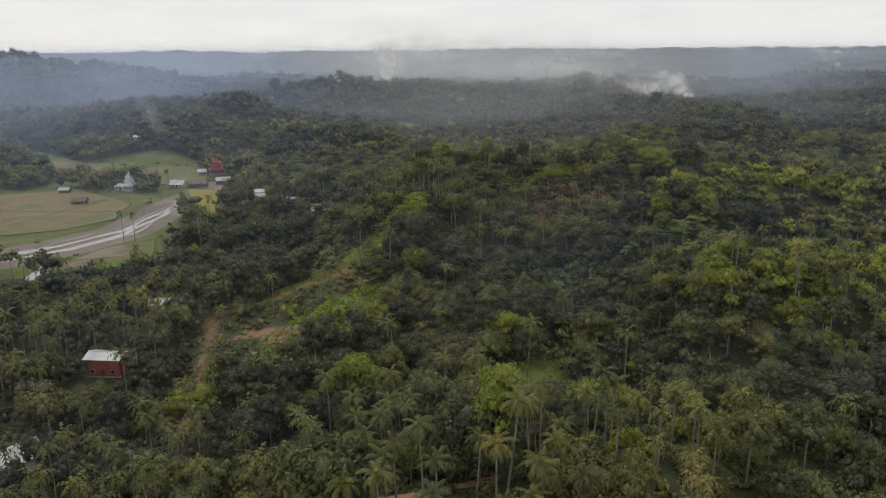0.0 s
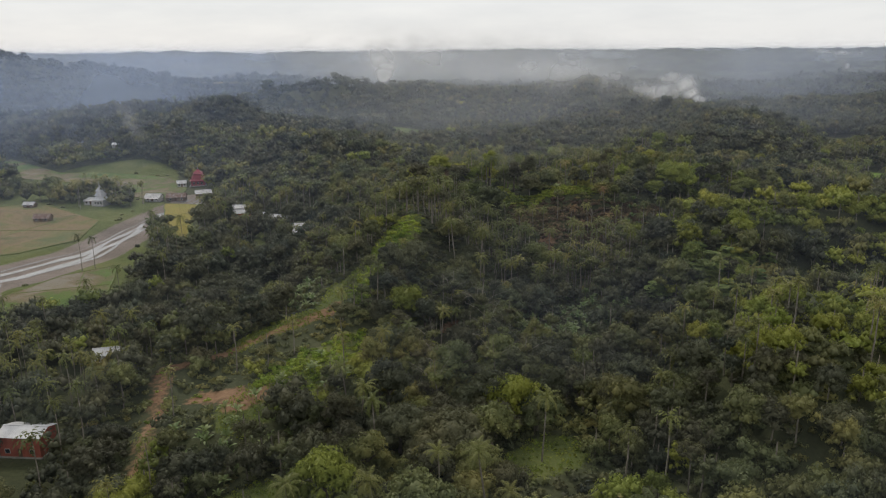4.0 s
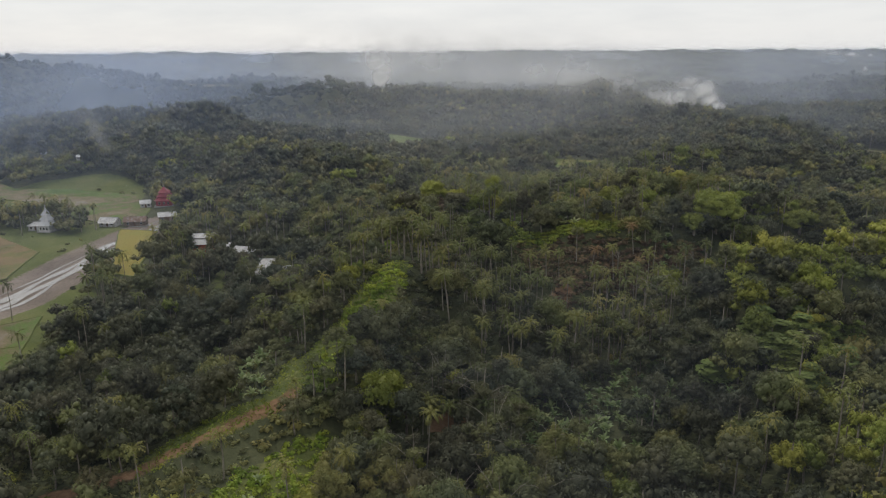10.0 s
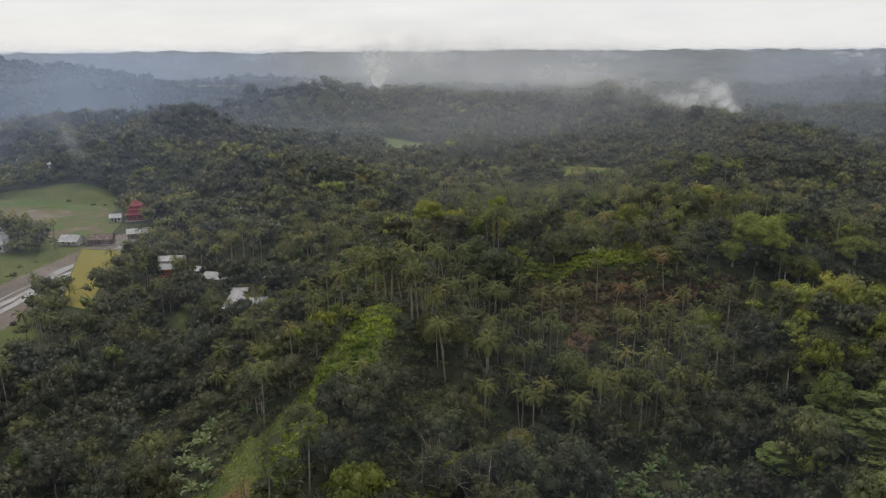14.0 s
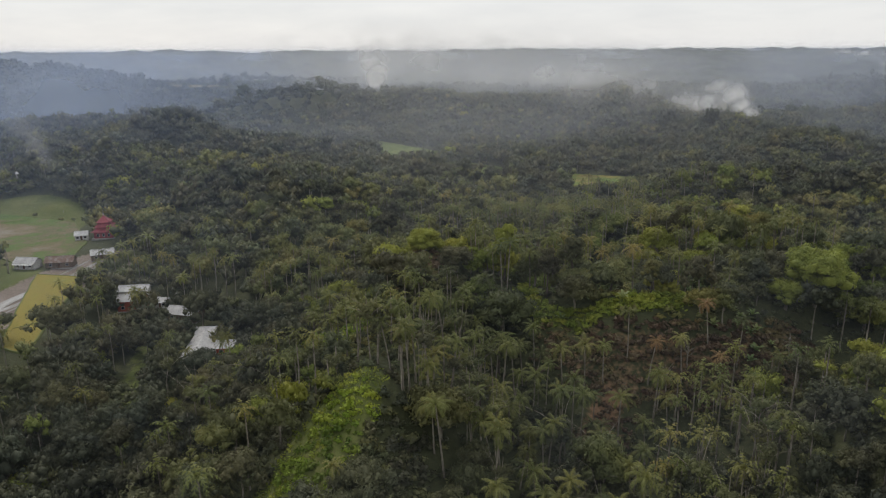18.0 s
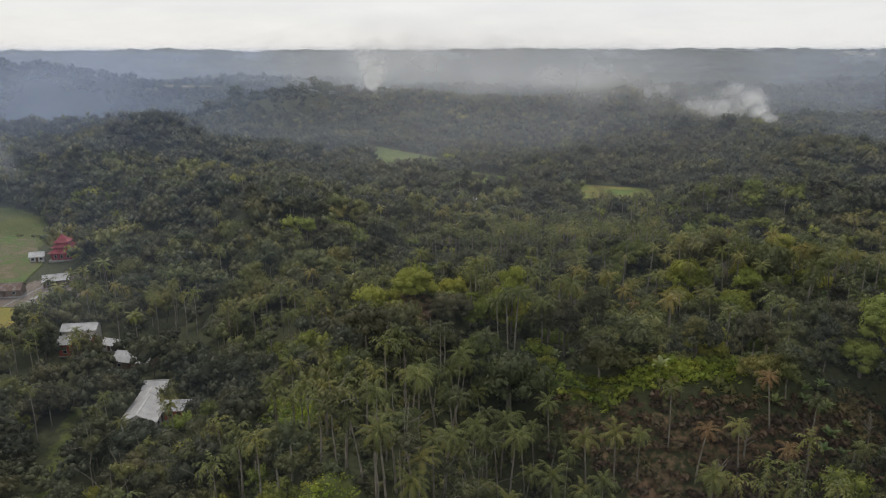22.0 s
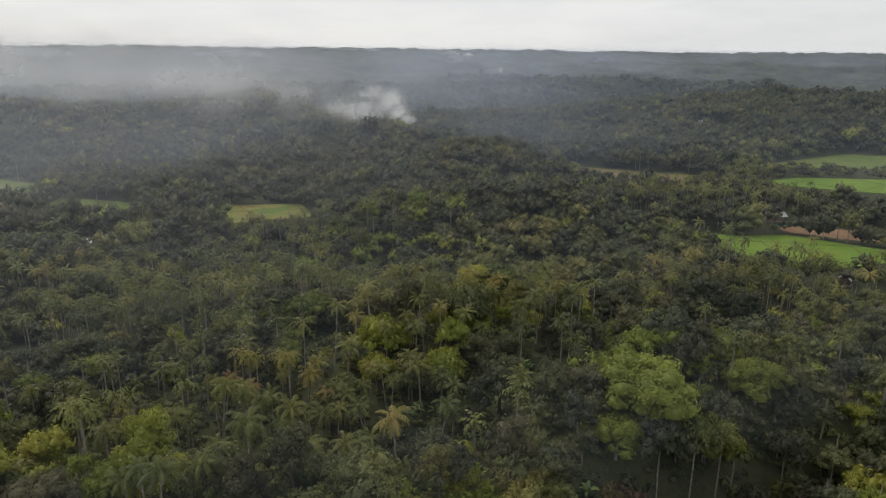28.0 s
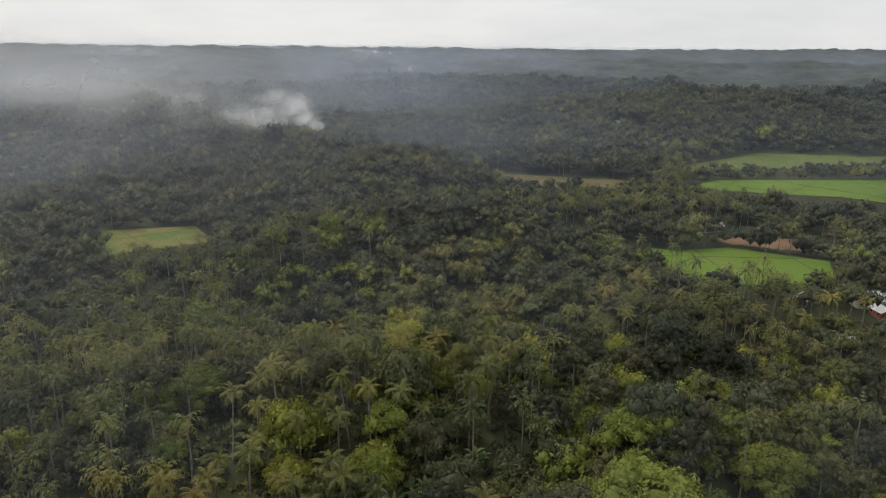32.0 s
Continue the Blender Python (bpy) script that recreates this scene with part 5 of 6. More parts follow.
# layered light green trees on the right slope
layered = new("layered_tree")
v, q, t = tree_trunk(860, 5.0)
mesh_object("trunk", v, [q], BARK, layered)
tiers = []
for i in range(5):
    r = np.random.default_rng(870 + i)
    n = 150
    a, d = r.uniform(0, 6.28, n), np.sqrt(r.random(n)) * (3.8 - 0.5 * i)
    c = np.stack([d * np.cos(a) + r.uniform(-1, 1), d * np.sin(a) + r.uniform(-1, 1), 4.0 + 0.95 * i - 0.05 * d * d + r.normal(0, 0.08, n)], 1)
    tiers.append(leaf_cards(c, np.tile([0, 0, 2.2], (n, 1)), 0.5, r))
v, q, t = join(tiers)
mesh_object("crown", v, [q], LEAF_LAYER, layered)
tagged(layered, "light green tree with flat layered sprays of leaves", "tree", "layered trees")
for n in range(26):
    x, y = 88 + rng.normal(0, 9), 254 + rng.normal(0, 9)
    m = pose(x, y, ground_z(x, y) - 0.3, 0, 0, rng.uniform(0, 360)) @ Matrix.Diagonal((*(rng.uniform(0.75, 1.2),) * 2, rng.uniform(0.8, 1.15), 1))
    if n:
        copy_thing(layered, m).matrix_basis = m
    else:
        layered.matrix_basis = m

# slender trees with bare pale trunks
slender = []
for i in range(3):
    thing = new("slender_tree")
    h = (10.5, 12.0, 9.0)[i]
    v, q, t = tree_trunk(880 + i, h, 5, 3, 0.13)
    mesh_object("trunk", v, [q], BARK, thing)
    v, q, t = crown_shape(885 + i, 6, 420, 0.11, 0.5, 0.85, 1.1, True)
    mesh_object("crown", v * 2.3 + np.array([0, 0, h * 0.92]), [q, t], LEAF_DARK, thing)
    tagged(thing, "slender tree with a long bare pale trunk", "tree", "slender trees")
    slender.append(thing)
used = set()
for n in range(110):
    cx, cy, sp = ((4, 246, 9), (12, 226, 8), (30, 288, 12), (-5, 300, 10), (60, 285, 12), (-48, 322, 9), (10, 205, 10))[n % 7]
    x, y = cx + rng.normal(0, sp), cy + rng.normal(0, sp * 0.6)
    if cover(np.array([x]), np.array([y]), GRASS)[0] > 0.3:
        x += 22
    s = rng.uniform(0.8, 1.15)
    set_thing(slender, n % 3, pose(x, y, ground_z(x, y) - 0.3, rng.uniform(-4, 4), rng.uniform(-4, 4), rng.uniform(0, 360)) @ Matrix.Diagonal((s, s, s, 1)), used)

# leafless grey trees
bare = new("bare_tree")
r = np.random.default_rng(77)
limbs = [tube([(0, 0, -0.5), (0.1, 0.1, 3), (0, 0.3, 6)], [0.2, 0.16, 0.1], 5)]
for i in range(16):
    a, z, L = r.uniform(0, 6.28), r.uniform(2.6, 6), r.uniform(1.6, 3.2)
    e = np.array([math.cos(a) * L * 0.8, math.sin(a) * L * 0.8, L * 0.75])
    s = np.array([0.05, 0.2, z])
    limbs.append(tube([s, s + e * 0.55 + np.array([0, 0, 0.2]), s + e], [0.08, 0.05, 0.015], 4))
v, q, t = join(limbs)
mesh_object("branches", v, [q], BARK, bare)
tagged(bare, "leafless grey tree with forked bare branches", "tree", "bare trees")
for n, (x, y) in enumerate([(112, 435), (95, 372), (54, 316), (88, 330), (60, 321), (125, 330), (70, 300)]):
    m = pose(x, y, ground_z(x, y), 0, 0, n * 50)
    if n:
        copy_thing(bare, m).matrix_basis = m
    else:
        bare.matrix_basis = m


# ---- banana plants ----
def banana_shape(seed):
    r = np.random.default_rng(seed)
    pieces = []
    for i in range(8):
        yaw, lift, L = i * 2.4 + r.uniform(-0.3, 0.3), 1.25 - 0.1 * i, r.uniform(1.9, 2.7)
        n = 4
        u = np.linspace(0, 1, n + 1)
        el = lift - 1.5 * u * u
        p = [np.zeros(2)]
        for e in el[:-1]:
            p.append(p[-1] + L / n * np.array([math.cos(e), math.sin(e)]))
        p = np.array(p)
        out, side = np.array([math.cos(yaw), math.sin(yaw), 0]), np.array([-math.sin(yaw), math.cos(yaw), 0])
        rib = p[:, :1] * out + p[:, 1:] * np.array([0, 0, 1])
        w = (np.array([0.06, 0.30, 0.36, 0.30, 0.05]))[:, None]
        up = np.array([0, 0, 1]) * w * 0.35
        v = np.concatenate([rib + side * w + up, rib, rib - side * w + up])
        k = np.arange(n)
        pieces.append((v, np.concatenate([np.stack([k, k + 1, k + n + 2, k + n + 1], 1), np.stack([k + n + 1, k + n + 2, k + 2 * n + 3, k + 2 * n + 2], 1)]), np.zeros((0, 3), int)))
    return join(pieces)


banana_models = []
for i in range(3):
    thing = new("banana_plant")
    h = (1.9, 2.4, 1.5)[i]
    v, q, t = tube([(0, 0, -0.4), (0.05, 0, h * 0.5), (0, 0.04, h + 0.1)], [0.16, 0.13, 0.09], 6)
    mesh_object("stem", v, [q], LEAF_BANANA, thing)
    v, q, t = banana_shape(900 + i)
    mesh_object("leaves", v + np.array([0, 0, h]), [q], LEAF_BANANA, thing)
    tagged(thing, "banana plant with broad arching pale green leaves", "banana plant", "banana plants")
    banana_models.append(thing)
used = set()
BANANAS = [(28, 234, 9, 70), (50, 257, 9, 62), (39, 246, 11, 72), (-47, 264, 5, 22), (-45, 250, 4, 16), (-46, 177, 8, 40), (-34, 201, 5, 14)]
for cx, cy, sp, count in BANANAS:
    for n in range(count):
        x, y = cx + rng.normal(0, sp), cy + rng.normal(0, sp)
        s = rng.uniform(0.65, 1.05)
        set_thing(banana_models, n % 3, pose(x, y, ground_z(x, y) - 0.1, rng.uniform(-8, 8), rng.uniform(-8, 8), rng.uniform(0, 360)) @ Matrix.Diagonal((s, s, s, 1)), used)
FAR_BANANAS = [(-31, 184, 5, 14), (-58, 288, 6, 16), (40, 343, 5, 26), (90, 384, 9, 40), (100, 391, 7, 24), (62, 455, 9, 40), (15, 196, 6, 12), (80, 330, 5, 14)]


# ---- the woods beyond, as masses of trees ----
def spread(shapes, ids, size, low, high):
    out = []
    for k, shape in enumerate(shapes):
        sel = ids[k::len(shapes)]
        if len(sel):
            s = size * girth[sel]
            at = np.stack([px[sel], py[sel], pz[sel] + rng.uniform(low, high, len(sel)) * np.clip(stand[sel], 0.15, 1.5) + boost[sel]], 1)
            out.append(scatter(shape, at, rng.uniform(0, 6.28, len(sel)), np.stack([s, s, s * rng.uniform(1.0, 1.45, len(sel))], 1)))
    return out


def mass(name, pieces, mat, label, category):
    """Many plants as one object; each keeps a tone of its own."""
    v, q, t = join(pieces)
    ob = mesh_object(name, v, [q, t], mat)
    ob.data.attributes.new("tone", "FLOAT", "POINT").data.foreach_set("value", np.concatenate([p[3] for p in pieces]).astype(np.float32))
    return tagged(ob, label, category, kind="stuff")


pieces = []
for k, (cx, cy, sp, count) in enumerate(FAR_BANANAS):
    x, y = cx + rng.normal(0, sp, count), cy + rng.normal(0, sp, count)
    size = rng.uniform(0.7, 1.1, count)
    pieces.append(scatter(moved(banana_shape(910 + k % 3), dz=1.8), np.stack([x, y, height(x, y) - 0.1], 1), rng.uniform(0, 6.28, count), np.stack([size, size, size], 1)))
mass("banana_grove", pieces, LEAF_BANANA, "banana plants with broad pale green leaves among the trees", "banana plants")

eyes = [(2, 0, 89), (4, 100, 91), (6, 200, 93), (30, 295, 96)]  # lookouts along the flight, to find slopes that lie behind hills
hidden = np.ones(len(px), bool)
for ex, ey, ez in eyes:
    clear = np.ones(len(px), bool)
    for u in np.linspace(0.35, 0.97, 22):
        clear &= ez + (pz + 15 - ez) * u > height(ex + (px - ex) * u, ey + (py - ey) * u) + 4
    hidden &= ~clear
# fineness of a crown by its size and the nearest lookout that has it ahead
LOOKOUTS = ((2, 0, 0), (3, 50, 0), (5, 100, 0), (5, 150, 0), (7, 212, 0), (9, 240, 18), (18, 270, 30), (30, 295, 34))
nearest = np.full(len(px), 1e5)
for ex, ey, head in LOOKOUTS:
    ahead = np.abs((np.degrees(np.arctan2(px - ex, py - ey)) - head + 180) % 360 - 180) < 40
    flat = np.hypot(px - ex, py - ey)
    nearest = np.where(ahead & (flat > 80), np.minimum(nearest, np.hypot(flat, 75)), nearest)
looks = 4500 * girth / nearest
ring = np.where(looks > 28, 0, np.where(looks > 14, 1, 2))
ring = np.where((hidden & (nearest > 260)) | (nearest > 9e4) | (looks < 6.5), 3, ring)
KINDS = ((~is_young_lit & ~is_deep, LEAF_DARK, "dense green canopy of mixed forest trees", "woodland_crowns", (3.5, 0.6, 3.4)),
         (is_young_lit, LEAF_LIGHT, "lighter green canopy of young trees, with sunlit slope brightness in its colour", "young_wood_crowns", (3.2, 0.4, 2.4)),
         (is_deep, LEAF_DEEP_SHADED, "canopy of forest trees in darkened olive, shade put into the leaf colour", "dark_wood_crowns", (3.7, 0.8, 3.8)))
for which, mat, label, name, (size, lo, hi) in KINDS:
    base = rest & ~is_palm & which
    mass(name, spread(EDGE_CROWNS, np.where(base & (ring == 0))[0], size, lo, hi) + spread(MID_CROWNS, np.where(base & (ring == 1))[0], size, lo, hi)
         + spread(BACK_CROWNS, np.where(base & (ring == 2))[0], size * 1.08, lo, hi)
         + spread(FAR_CROWNS, np.where(base & (ring == 3))[0], size * 1.15, lo, hi), mat, label, "woods")
stem = tube([(0, 0, 0), (0.25, 0.1, 0.5), (0.1, 0.05, 1)], [0.2, 0.16, 0.13], 4)
sel = np.where(rest & ~is_palm & ((ring == 0) | ((ring == 1) & (boost > 0))))[0]
v, q, t, _ = scatter(stem, np.stack([px[sel], py[sel], pz[sel] - 0.5], 1), rng.uniform(0, 6, len(sel)), np.stack([np.ones(len(sel)), np.ones(len(sel)), rng.uniform(5, 8, len(sel)) + boost[sel]], 1))
tagged(mesh_object("woodland_trunks", v, [q], BARK), "pale slim trunks of the forest trees", "woods", kind="stuff")

tall = np.where(sight_low, 7.0, rng.uniform(9.5, 15.5, len(px)))
pieces = []
for shapes, r_sel in ((MID_PALMS, ring <= 1), (BACK_PALMS, ring >= 2)):
    ids = np.where(rest & is_palm & r_sel)[0]
    for k, shape in enumerate(shapes):
        sel = ids[k::len(shapes)]
        s = rng.uniform(0.8, 1.1, len(sel)) * (1.0 if shapes is MID_PALMS else 1.05)
        pieces.append(scatter(shape, np.stack([px[sel], py[sel], pz[sel] + tall[sel]], 1), rng.uniform(0, 6.28, len(sel)), np.stack([s, s, s], 1)))
mass("palm_crowns", pieces, LEAF_PALM, "feathery crowns of many coconut palms over the woods", "palm grove")
sel = np.where(rest & is_palm)[0]
v, q, t, _ = scatter(stem, np.stack([px[sel], py[sel], pz[sel] - 0.5], 1), np.zeros(len(sel)), np.stack([np.ones(len(sel)), np.ones(len(sel)), tall[sel] + 0.5], 1))
tagged(mesh_object("palm_trunks", v, [q], BARK), "slim pale trunks of the palm groves", "palm grove", kind="stuff")


# low growth between the trees, and over the bare slopes
def low_growth(name, step, area, rule, size, mat, label, shapes):
    sx, sy = candidates(step, *area)
    for corners, _ in FIELDS.values():
        ok = inside(sx, sy, corners) < -0.8
        sx, sy = sx[ok], sy[ok]
    dd, ww = along(sx, sy, RIVER)
    ok = dd > ww + 9
    for hx, hy, hr in HOUSE_CLEARINGS:
        ok &= np.hypot(sx - hx, sy - hy) > hr * 0.8
    sx, sy = sx[ok], sy[ok]
    ok = rule(sx, sy)
    sx, sy = sx[ok], sy[ok]
    sz = height(sx, sy)
    out = []
    for k, shape in enumerate(shapes):
        a, b, c = sx[k::len(shapes)], sy[k::len(shapes)], sz[k::len(shapes)]
        s = rng.uniform(*size, len(a))
        out.append(scatter(shape, np.stack([a, b, c - 0.25], 1), rng.uniform(0, 6.28, len(a)), np.stack([s, s, s * rng.uniform(0.7, 1.2, len(a))], 1)))
    mass(name, out, mat, label, "undergrowth")


low_growth("undergrowth", 3.4, (-150, 240, 60, 425), lambda x, y: (stretch(x, y) < 95) & (cover(x, y, SOIL) < 0.25) & (cover(x, y, GRASS) < 0.3) & (cover(x, y, FERN) < 0.4) & (cover(x, y, BRUSH) < 0.4), (1.1, 2.5), LEAF_DARK,
           "thick low green undergrowth and climbers", SHRUBS)
low_growth("undergrowth", 4.2, (20, 250, 420, 640), lambda x, y: (stretch(x, y) < 230) & (cover(x, y, GRASS) < 0.3), (1.5, 3.4), LEAF_DARK,
           "thick green scrub between the trees of the valley", SHRUBS)
low_growth("fern_slope", 1.9, (-60, 100, 190, 380), lambda x, y: (cover(x, y, FERN) > 0.3) & (cover(x, y, SOIL) < 0.5), (0.7, 1.7), LEAF_FERN, "dense green ferns and scrub on the open slope", SHRUBS)
low_growth("scrub_slope", 1.7, (-25, 15, 240, 300), lambda x, y: (cover(x, y, SCRUB) > 0.3) & (cover(x, y, FERN) < 0.5), (0.8, 2.0), LEAF_DARK, "tangled dark green scrub on the open slope", SHRUBS)
low_growth("dry_brush", 1.7, (-20, 110, 295, 375), lambda x, y: (cover(x, y, BRUSH) > 0.2) & (cover(x, y, GRASS) < 0.4) & (rng.random(len(x)) < 0.9), (0.8, 2.1), LEAF_BRUSH, "brown dry brush on the burnt slope", SHRUBS)
low_growth("crest_shrubs", 1.5, (10, 75, 325, 360), lambda x, y: cover(x, y, GRASS[2:3]) > 0.35, (0.9, 1.9), LEAF_GRASS, "bright yellow-green bushes along the crest", SHRUBS)
low_growth("slope_shrubs", 2.6, (-90, 60, 90, 300), lambda x, y: (cover(x, y, SOIL[:2]) > 0.1) & (rng.random(len(x)) < 0.32), (0.35, 1.1), LEAF_FERN,
           "low green bushes scattered along the bare path", SHRUBS)
low_growth("meadow_shrubs", 11.0, (-420, -110, 200, 560), lambda x, y: (cover(x, y, GRASS) > 0.3) & (rng.random(len(x)) < 0.4), (0.6, 2.4), LEAF_DARK, "scattered bushes on the river meadows", SHRUBS)
r = np.random.default_rng(950)
tuft = leaf_cards(np.c_[r.normal(0, 0.35, (9, 2)), np.full(9, 0.28)], np.c_[r.normal(0, 1, (9, 2)), np.full(9, 0.5)], 0.3, r)
low_growth("grass_tussocks", 1.15, (-60, 80, 130, 356), lambda x, y: cover(x, y, GRASS) > 0.25, (0.5, 1.25), LEAF_GRASS, "bright green tall grass in tussocks on the slope", [tuft])

# ---- far woods on the hills beyond ----
fx, fy = candidates(12.5, -1600, 2000, 200, 2300)
fr = np.hypot(fx, fy - 200)
ok = (fr < 2000) & ((fy > 1010) | (fx > 760) | (fx < -420))
fx, fy, fr = fx[ok], fy[ok], fr[ok]
ok = rng.random(len(fx)) < np.clip(1250 / fr, 0.5, 1)
for corners, _ in FIELDS.values():
    ok &= (inside(fx, fy, corners) < -3) & (inside(fx, fy + 30, corners) < -3)
fx, fy = fx[ok], fy[ok]
fz = height(fx, fy)
pieces = []
for k, shape in enumerate(FAR_CROWNS):
    a, b, c = fx[k::5], fy[k::5], fz[k::5]
    s = 6.6 * np.exp(rng.normal(0, 0.25, len(a)))
    pieces.append(scatter(shape, np.stack([a, b, c + rng.uniform(0, 5, len(a))], 1), rng.uniform(0, 6.28, len(a)), np.stack([s, s, s * rng.uniform(0.7, 1.3, len(a))], 1)))
mass("distant_woods", pieces, LEAF_FAR, "distant dark wooded hills, greyed for distance in their leaf colour", "woods")

# the canopy of the farthest ridges, as one rough sheet
ang = np.radians(np.arange(-62, 100, 0.2))
rad = np.geomspace(1500, 4650, 110)
RA, AN = np.meshgrid(rad, ang, indexing="ij")
CX, CY = RA * np.sin(AN), RA * np.cos(AN) + 200
CZ = height(CX, CY) + 4 + 16 * value_noise(CX, CY, 70, 60) + 12 * value_noise(CX, CY, 27, 61) + 8 * value_noise(CX, CY, 12, 62) - 14 * (1 - smooth01(1500, 1750, RA))
na = len(ang)
gi = np.arange(CX.size).reshape(CX.shape)
q = np.stack([gi[:-1, :-1], gi[:-1, 1:], gi[1:, 1:], gi[1:, :-1]], -1).reshape(-1, 4)[:, ::-1]
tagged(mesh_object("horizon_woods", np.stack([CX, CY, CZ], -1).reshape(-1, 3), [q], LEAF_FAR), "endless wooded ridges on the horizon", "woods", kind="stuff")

# ---- haze over the distance: added translucent sheets that imitate it ----
HAZE = smoke_haze_material("thin_haze", 1.15, 0.0035, (0.80, 0.82, 0.86), (0.58, 0.70, 0.98))


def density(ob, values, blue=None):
    """How thick and how blue the smoke and the haze sheets are at each vertex."""
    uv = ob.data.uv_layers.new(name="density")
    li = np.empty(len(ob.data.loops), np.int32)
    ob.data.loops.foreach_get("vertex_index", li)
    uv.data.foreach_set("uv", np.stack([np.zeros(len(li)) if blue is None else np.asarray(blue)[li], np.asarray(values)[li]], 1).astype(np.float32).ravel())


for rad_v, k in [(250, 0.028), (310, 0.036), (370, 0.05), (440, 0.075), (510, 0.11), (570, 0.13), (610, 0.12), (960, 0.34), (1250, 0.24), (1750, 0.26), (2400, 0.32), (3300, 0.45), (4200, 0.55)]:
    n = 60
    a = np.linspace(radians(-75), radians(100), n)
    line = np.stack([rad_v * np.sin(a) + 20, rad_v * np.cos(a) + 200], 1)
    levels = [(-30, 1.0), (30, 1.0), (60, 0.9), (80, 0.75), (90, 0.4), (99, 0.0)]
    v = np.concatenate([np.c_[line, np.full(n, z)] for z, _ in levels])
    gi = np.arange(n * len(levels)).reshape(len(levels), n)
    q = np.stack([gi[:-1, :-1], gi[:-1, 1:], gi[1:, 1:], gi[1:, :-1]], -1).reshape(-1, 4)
    ob = mesh_object("haze_sheet", v, [q], HAZE, smooth=True)
    east_fade = 1 - (0.62 if rad_v < 2000 else 0.3) * smooth01(radians(16), radians(44), a)  # thinner eastward, so the far woods there stay dark
    # air tint put into the sheet: bluest in the west, slightly blue eastward
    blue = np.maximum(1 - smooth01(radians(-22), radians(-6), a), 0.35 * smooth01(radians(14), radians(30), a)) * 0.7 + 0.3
    density(ob, np.concatenate([d * k * east_fade for _, d in levels]), np.tile(blue, len(levels)))
    tagged(ob, "added translucent sheet that imitates haze over the far woods", "haze", kind="structure")

# added low sheets under the flight that lift and blue the near dark tones
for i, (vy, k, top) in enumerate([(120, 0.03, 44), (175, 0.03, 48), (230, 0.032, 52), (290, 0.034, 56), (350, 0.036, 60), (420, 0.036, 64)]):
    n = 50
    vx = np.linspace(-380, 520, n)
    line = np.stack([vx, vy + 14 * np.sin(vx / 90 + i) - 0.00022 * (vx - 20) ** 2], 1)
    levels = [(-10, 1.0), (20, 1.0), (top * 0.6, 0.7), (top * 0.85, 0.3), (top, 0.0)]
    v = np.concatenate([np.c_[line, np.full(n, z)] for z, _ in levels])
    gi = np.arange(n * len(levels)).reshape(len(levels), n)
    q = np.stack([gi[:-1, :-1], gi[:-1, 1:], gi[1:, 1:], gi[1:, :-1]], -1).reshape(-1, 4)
    ob = mesh_object("haze_sheet", v, [q], HAZE, smooth=True)
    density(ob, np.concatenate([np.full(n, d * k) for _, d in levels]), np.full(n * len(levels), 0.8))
    tagged(ob, "added translucent sheet that lifts and blues dark tones over the near woods", "haze", kind="structure")

# ---- smoke plumes ----
SMOKE = smoke_haze_material("wood_smoke", 1.8, 0.045, (0.86, 0.86, 0.87))
SMOKE_FAR = smoke_haze_material("far_smoke", 1.6, 0.014, (0.86, 0.86, 0.87))


def billow(parent, x, y, z, rx, rz, k, seed, mat):
    """A bowl of smoke, dense in the middle and torn to nothing at the rim."""
    r = np.random.default_rng(seed)
    rings, seg = 7, 22
    v, d = [(0, -0.35 * rx, 0)], [k]
    for i in range(1, rings + 1):
        u = i / rings
        for j in range(seg):
            a = 2 * math.pi * j / seg
            w = 1 + 0.18 * math.sin(3 * a + seed) * u + r.uniform(-0.05, 0.05)
            v.append((rx * u * w * math.cos(a), -0.35 * rx * (1 - u * u), rz * u * w * math.sin(a)))
            d.append(k * (1 - smooth01(0.0, 1.0, np.array(u)).item()))
    tri = [(0, 1 + j, 1 + (j + 1) % seg) for j in range(seg)]
    quad = [(1 + (i - 1) * seg + j, 1 + i * seg + j, 1 + i * seg + (j + 1) % seg, 1 + (i - 1) * seg + (j + 1) % seg) for i in range(1, rings) for j in range(seg)]
    ob = mesh_object("billow", np.array(v) + np.array([x, y, z]), [quad, tri], mat, parent, smooth=True)
    density(ob, d)
    return ob


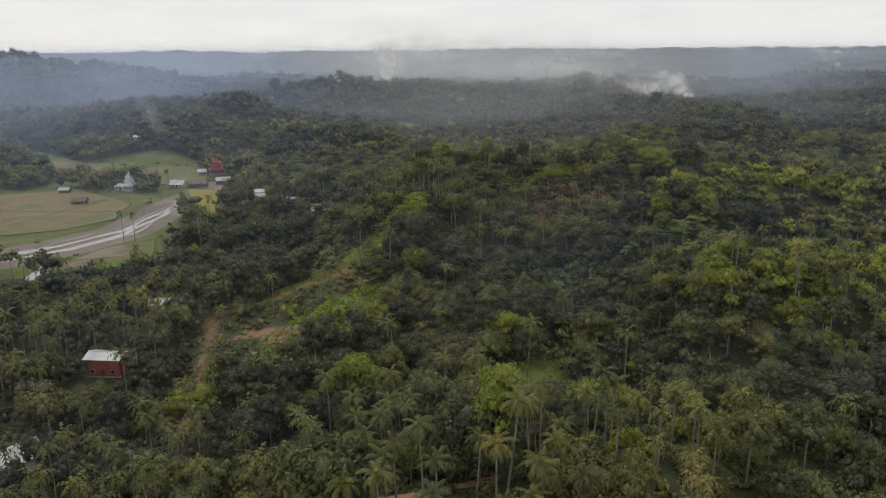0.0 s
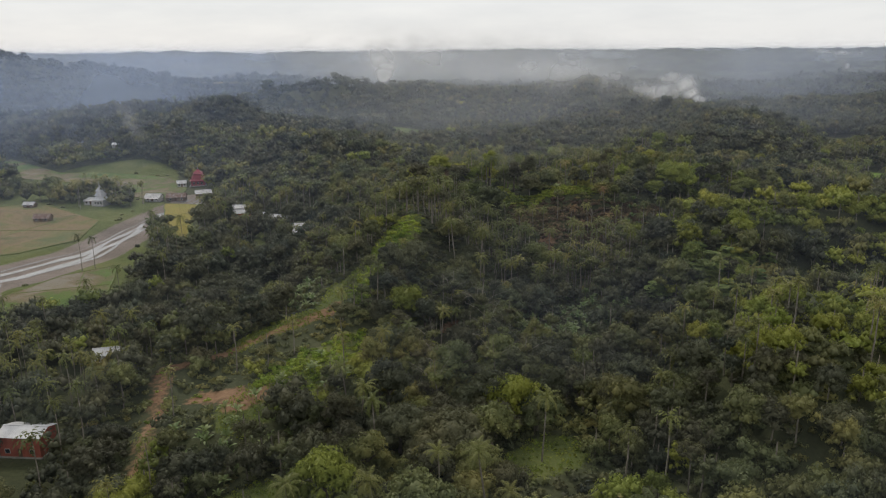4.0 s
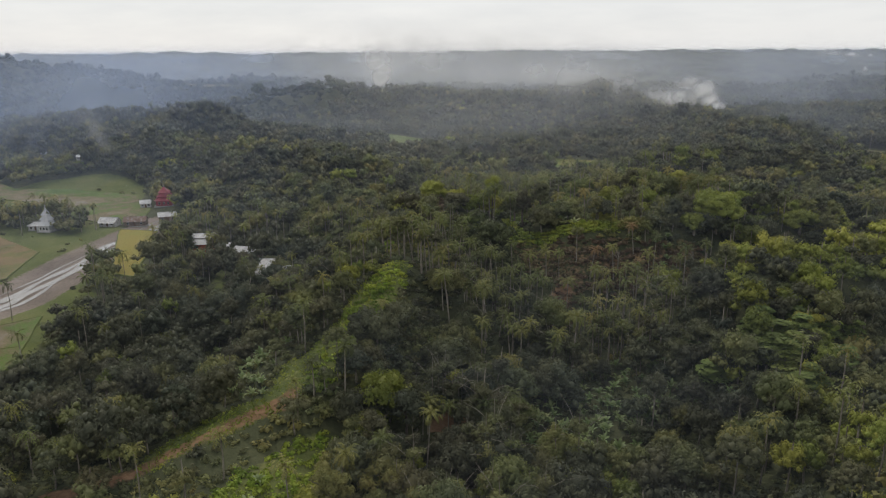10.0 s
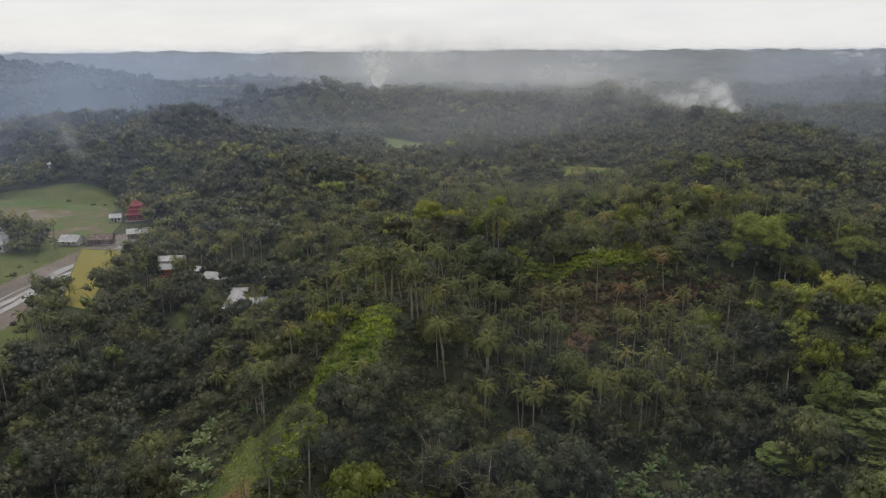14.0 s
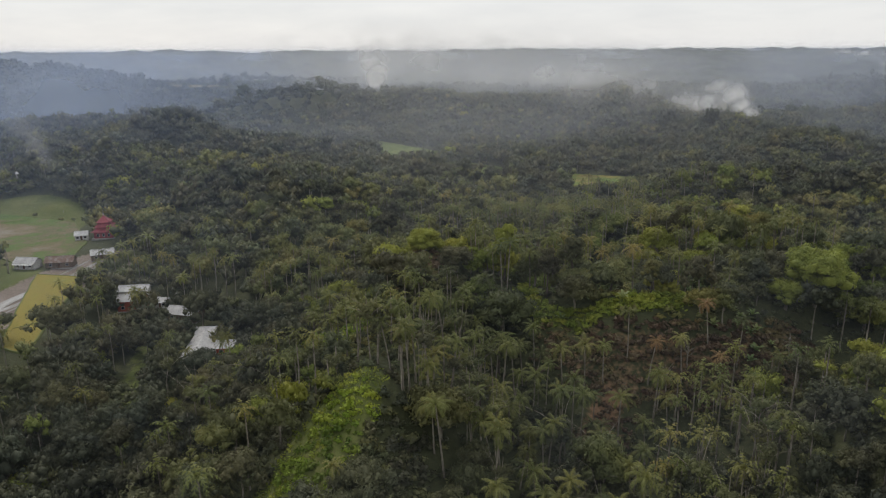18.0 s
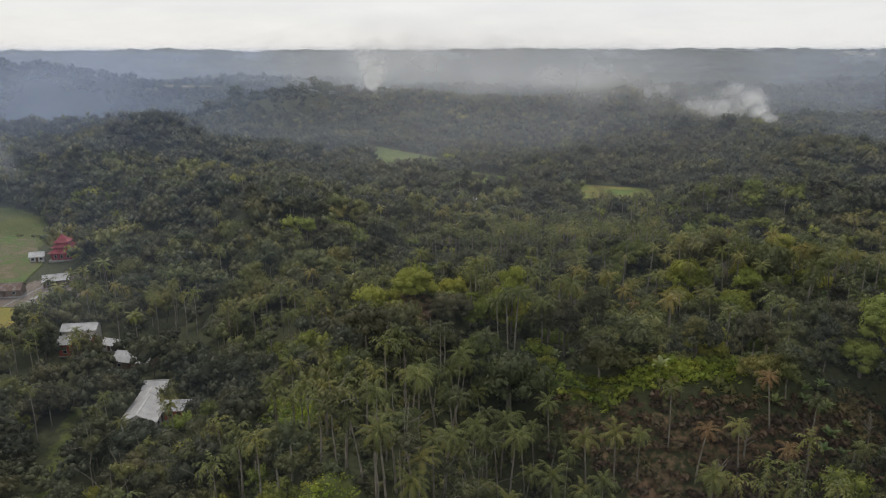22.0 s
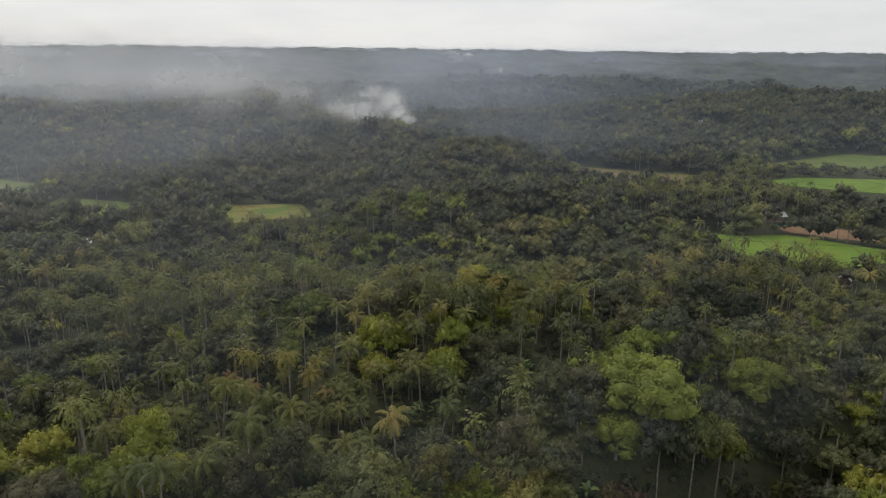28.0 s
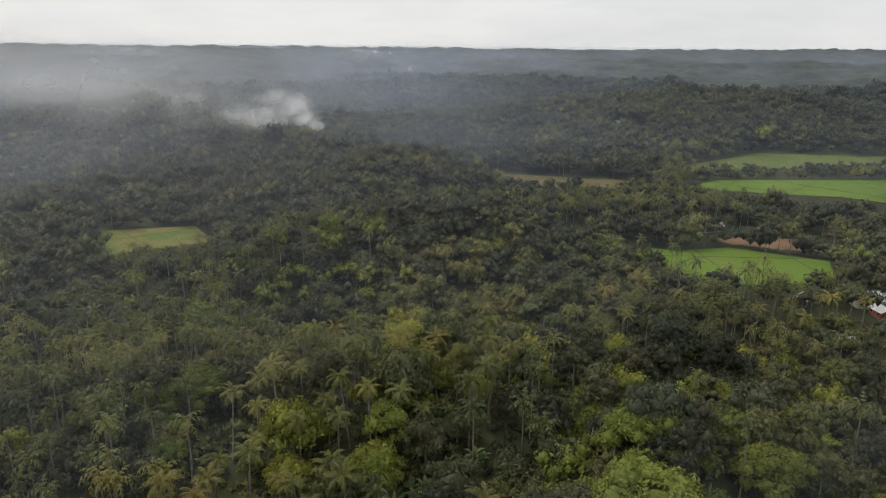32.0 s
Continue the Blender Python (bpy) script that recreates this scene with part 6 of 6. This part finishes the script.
def plume(name, base, label, puffs):
    thing = new(name)
    thing.location = base
    for i, (dx, dy, dz, rx, rz, k) in enumerate(puffs):
        billow(thing, dx, dy, dz, rx, rz, k, i * 7 + len(puffs), SMOKE if base[1] < 900 and rx < 50 else SMOKE_FAR)
    return tagged(thing, label, "smoke", "smoke plumes")


plume("smoke_plume", (251, 782, 34), "pale grey smoke plume rising behind the wooded hill",
      [(4, 0, 5, 10, 10, 1.0), (-3, 2, 13, 14, 11, 0.95), (-12, -2, 20, 17, 11, 0.85), (-4, 5, 25, 18, 10, 0.7), (-24, 6, 28, 20, 10, 0.55), (-26, 3, 14, 20, 14, 0.75), (-40, 6, 14, 20, 12, 0.45), (-55, 4, 18, 24, 15, 0.4),
       (-80, 12, 26, 38, 20, 0.40), (-120, 30, 34, 60, 26, 0.36), (-180, 60, 42, 95, 34, 0.34), (-270, 110, 48, 130, 40, 0.3), (-120, 150, 40, 150, 36, 0.26), (-380, 220, 50, 160, 44, 0.25)])
plume("smoke_plume", (-94, 1095, 44), "bright white smoke plume rising from a hollow in the hills",
      [(0, 0, 12, 18, 16, 1.4), (2, 3, 22, 19, 18, 1.1), (-10, 4, 34, 26, 20, 0.75), (-16, 2, 44, 26, 18, 0.38), (4, 10, 40, 34, 26, 0.3), (50, 16, 46, 80, 30, 0.24), (140, 20, 46, 120, 32, 0.2)])
plume("smoke_wisp", (-244, 600, 16), "thin blue-grey smoke wisp over the trees",
      [(0, 0, 12, 9, 10, 0.16), (-5, 2, 22, 12, 12, 0.12), (-10, 4, 32, 16, 12, 0.09)])
plume("smoke_wisp", (1480, 2850, 62), "far white smoke on the horizon", [(0, 0, 10, 40, 16, 0.8), (-90, 0, 16, 90, 14, 0.5), (60, 10, 6, 50, 12, 0.5)])
plume("smoke_wisp", (-150, 3300, 76), "far white smoke low on the horizon", [(0, 0, 8, 60, 10, 0.7), (-90, 0, 10, 90, 9, 0.4)])
plume("smoke_wisp", (760, 1450, 40), "small far white smoke above the woods", [(0, 0, 14, 12, 12, 0.7), (-14, 4, 26, 20, 14, 0.4)])
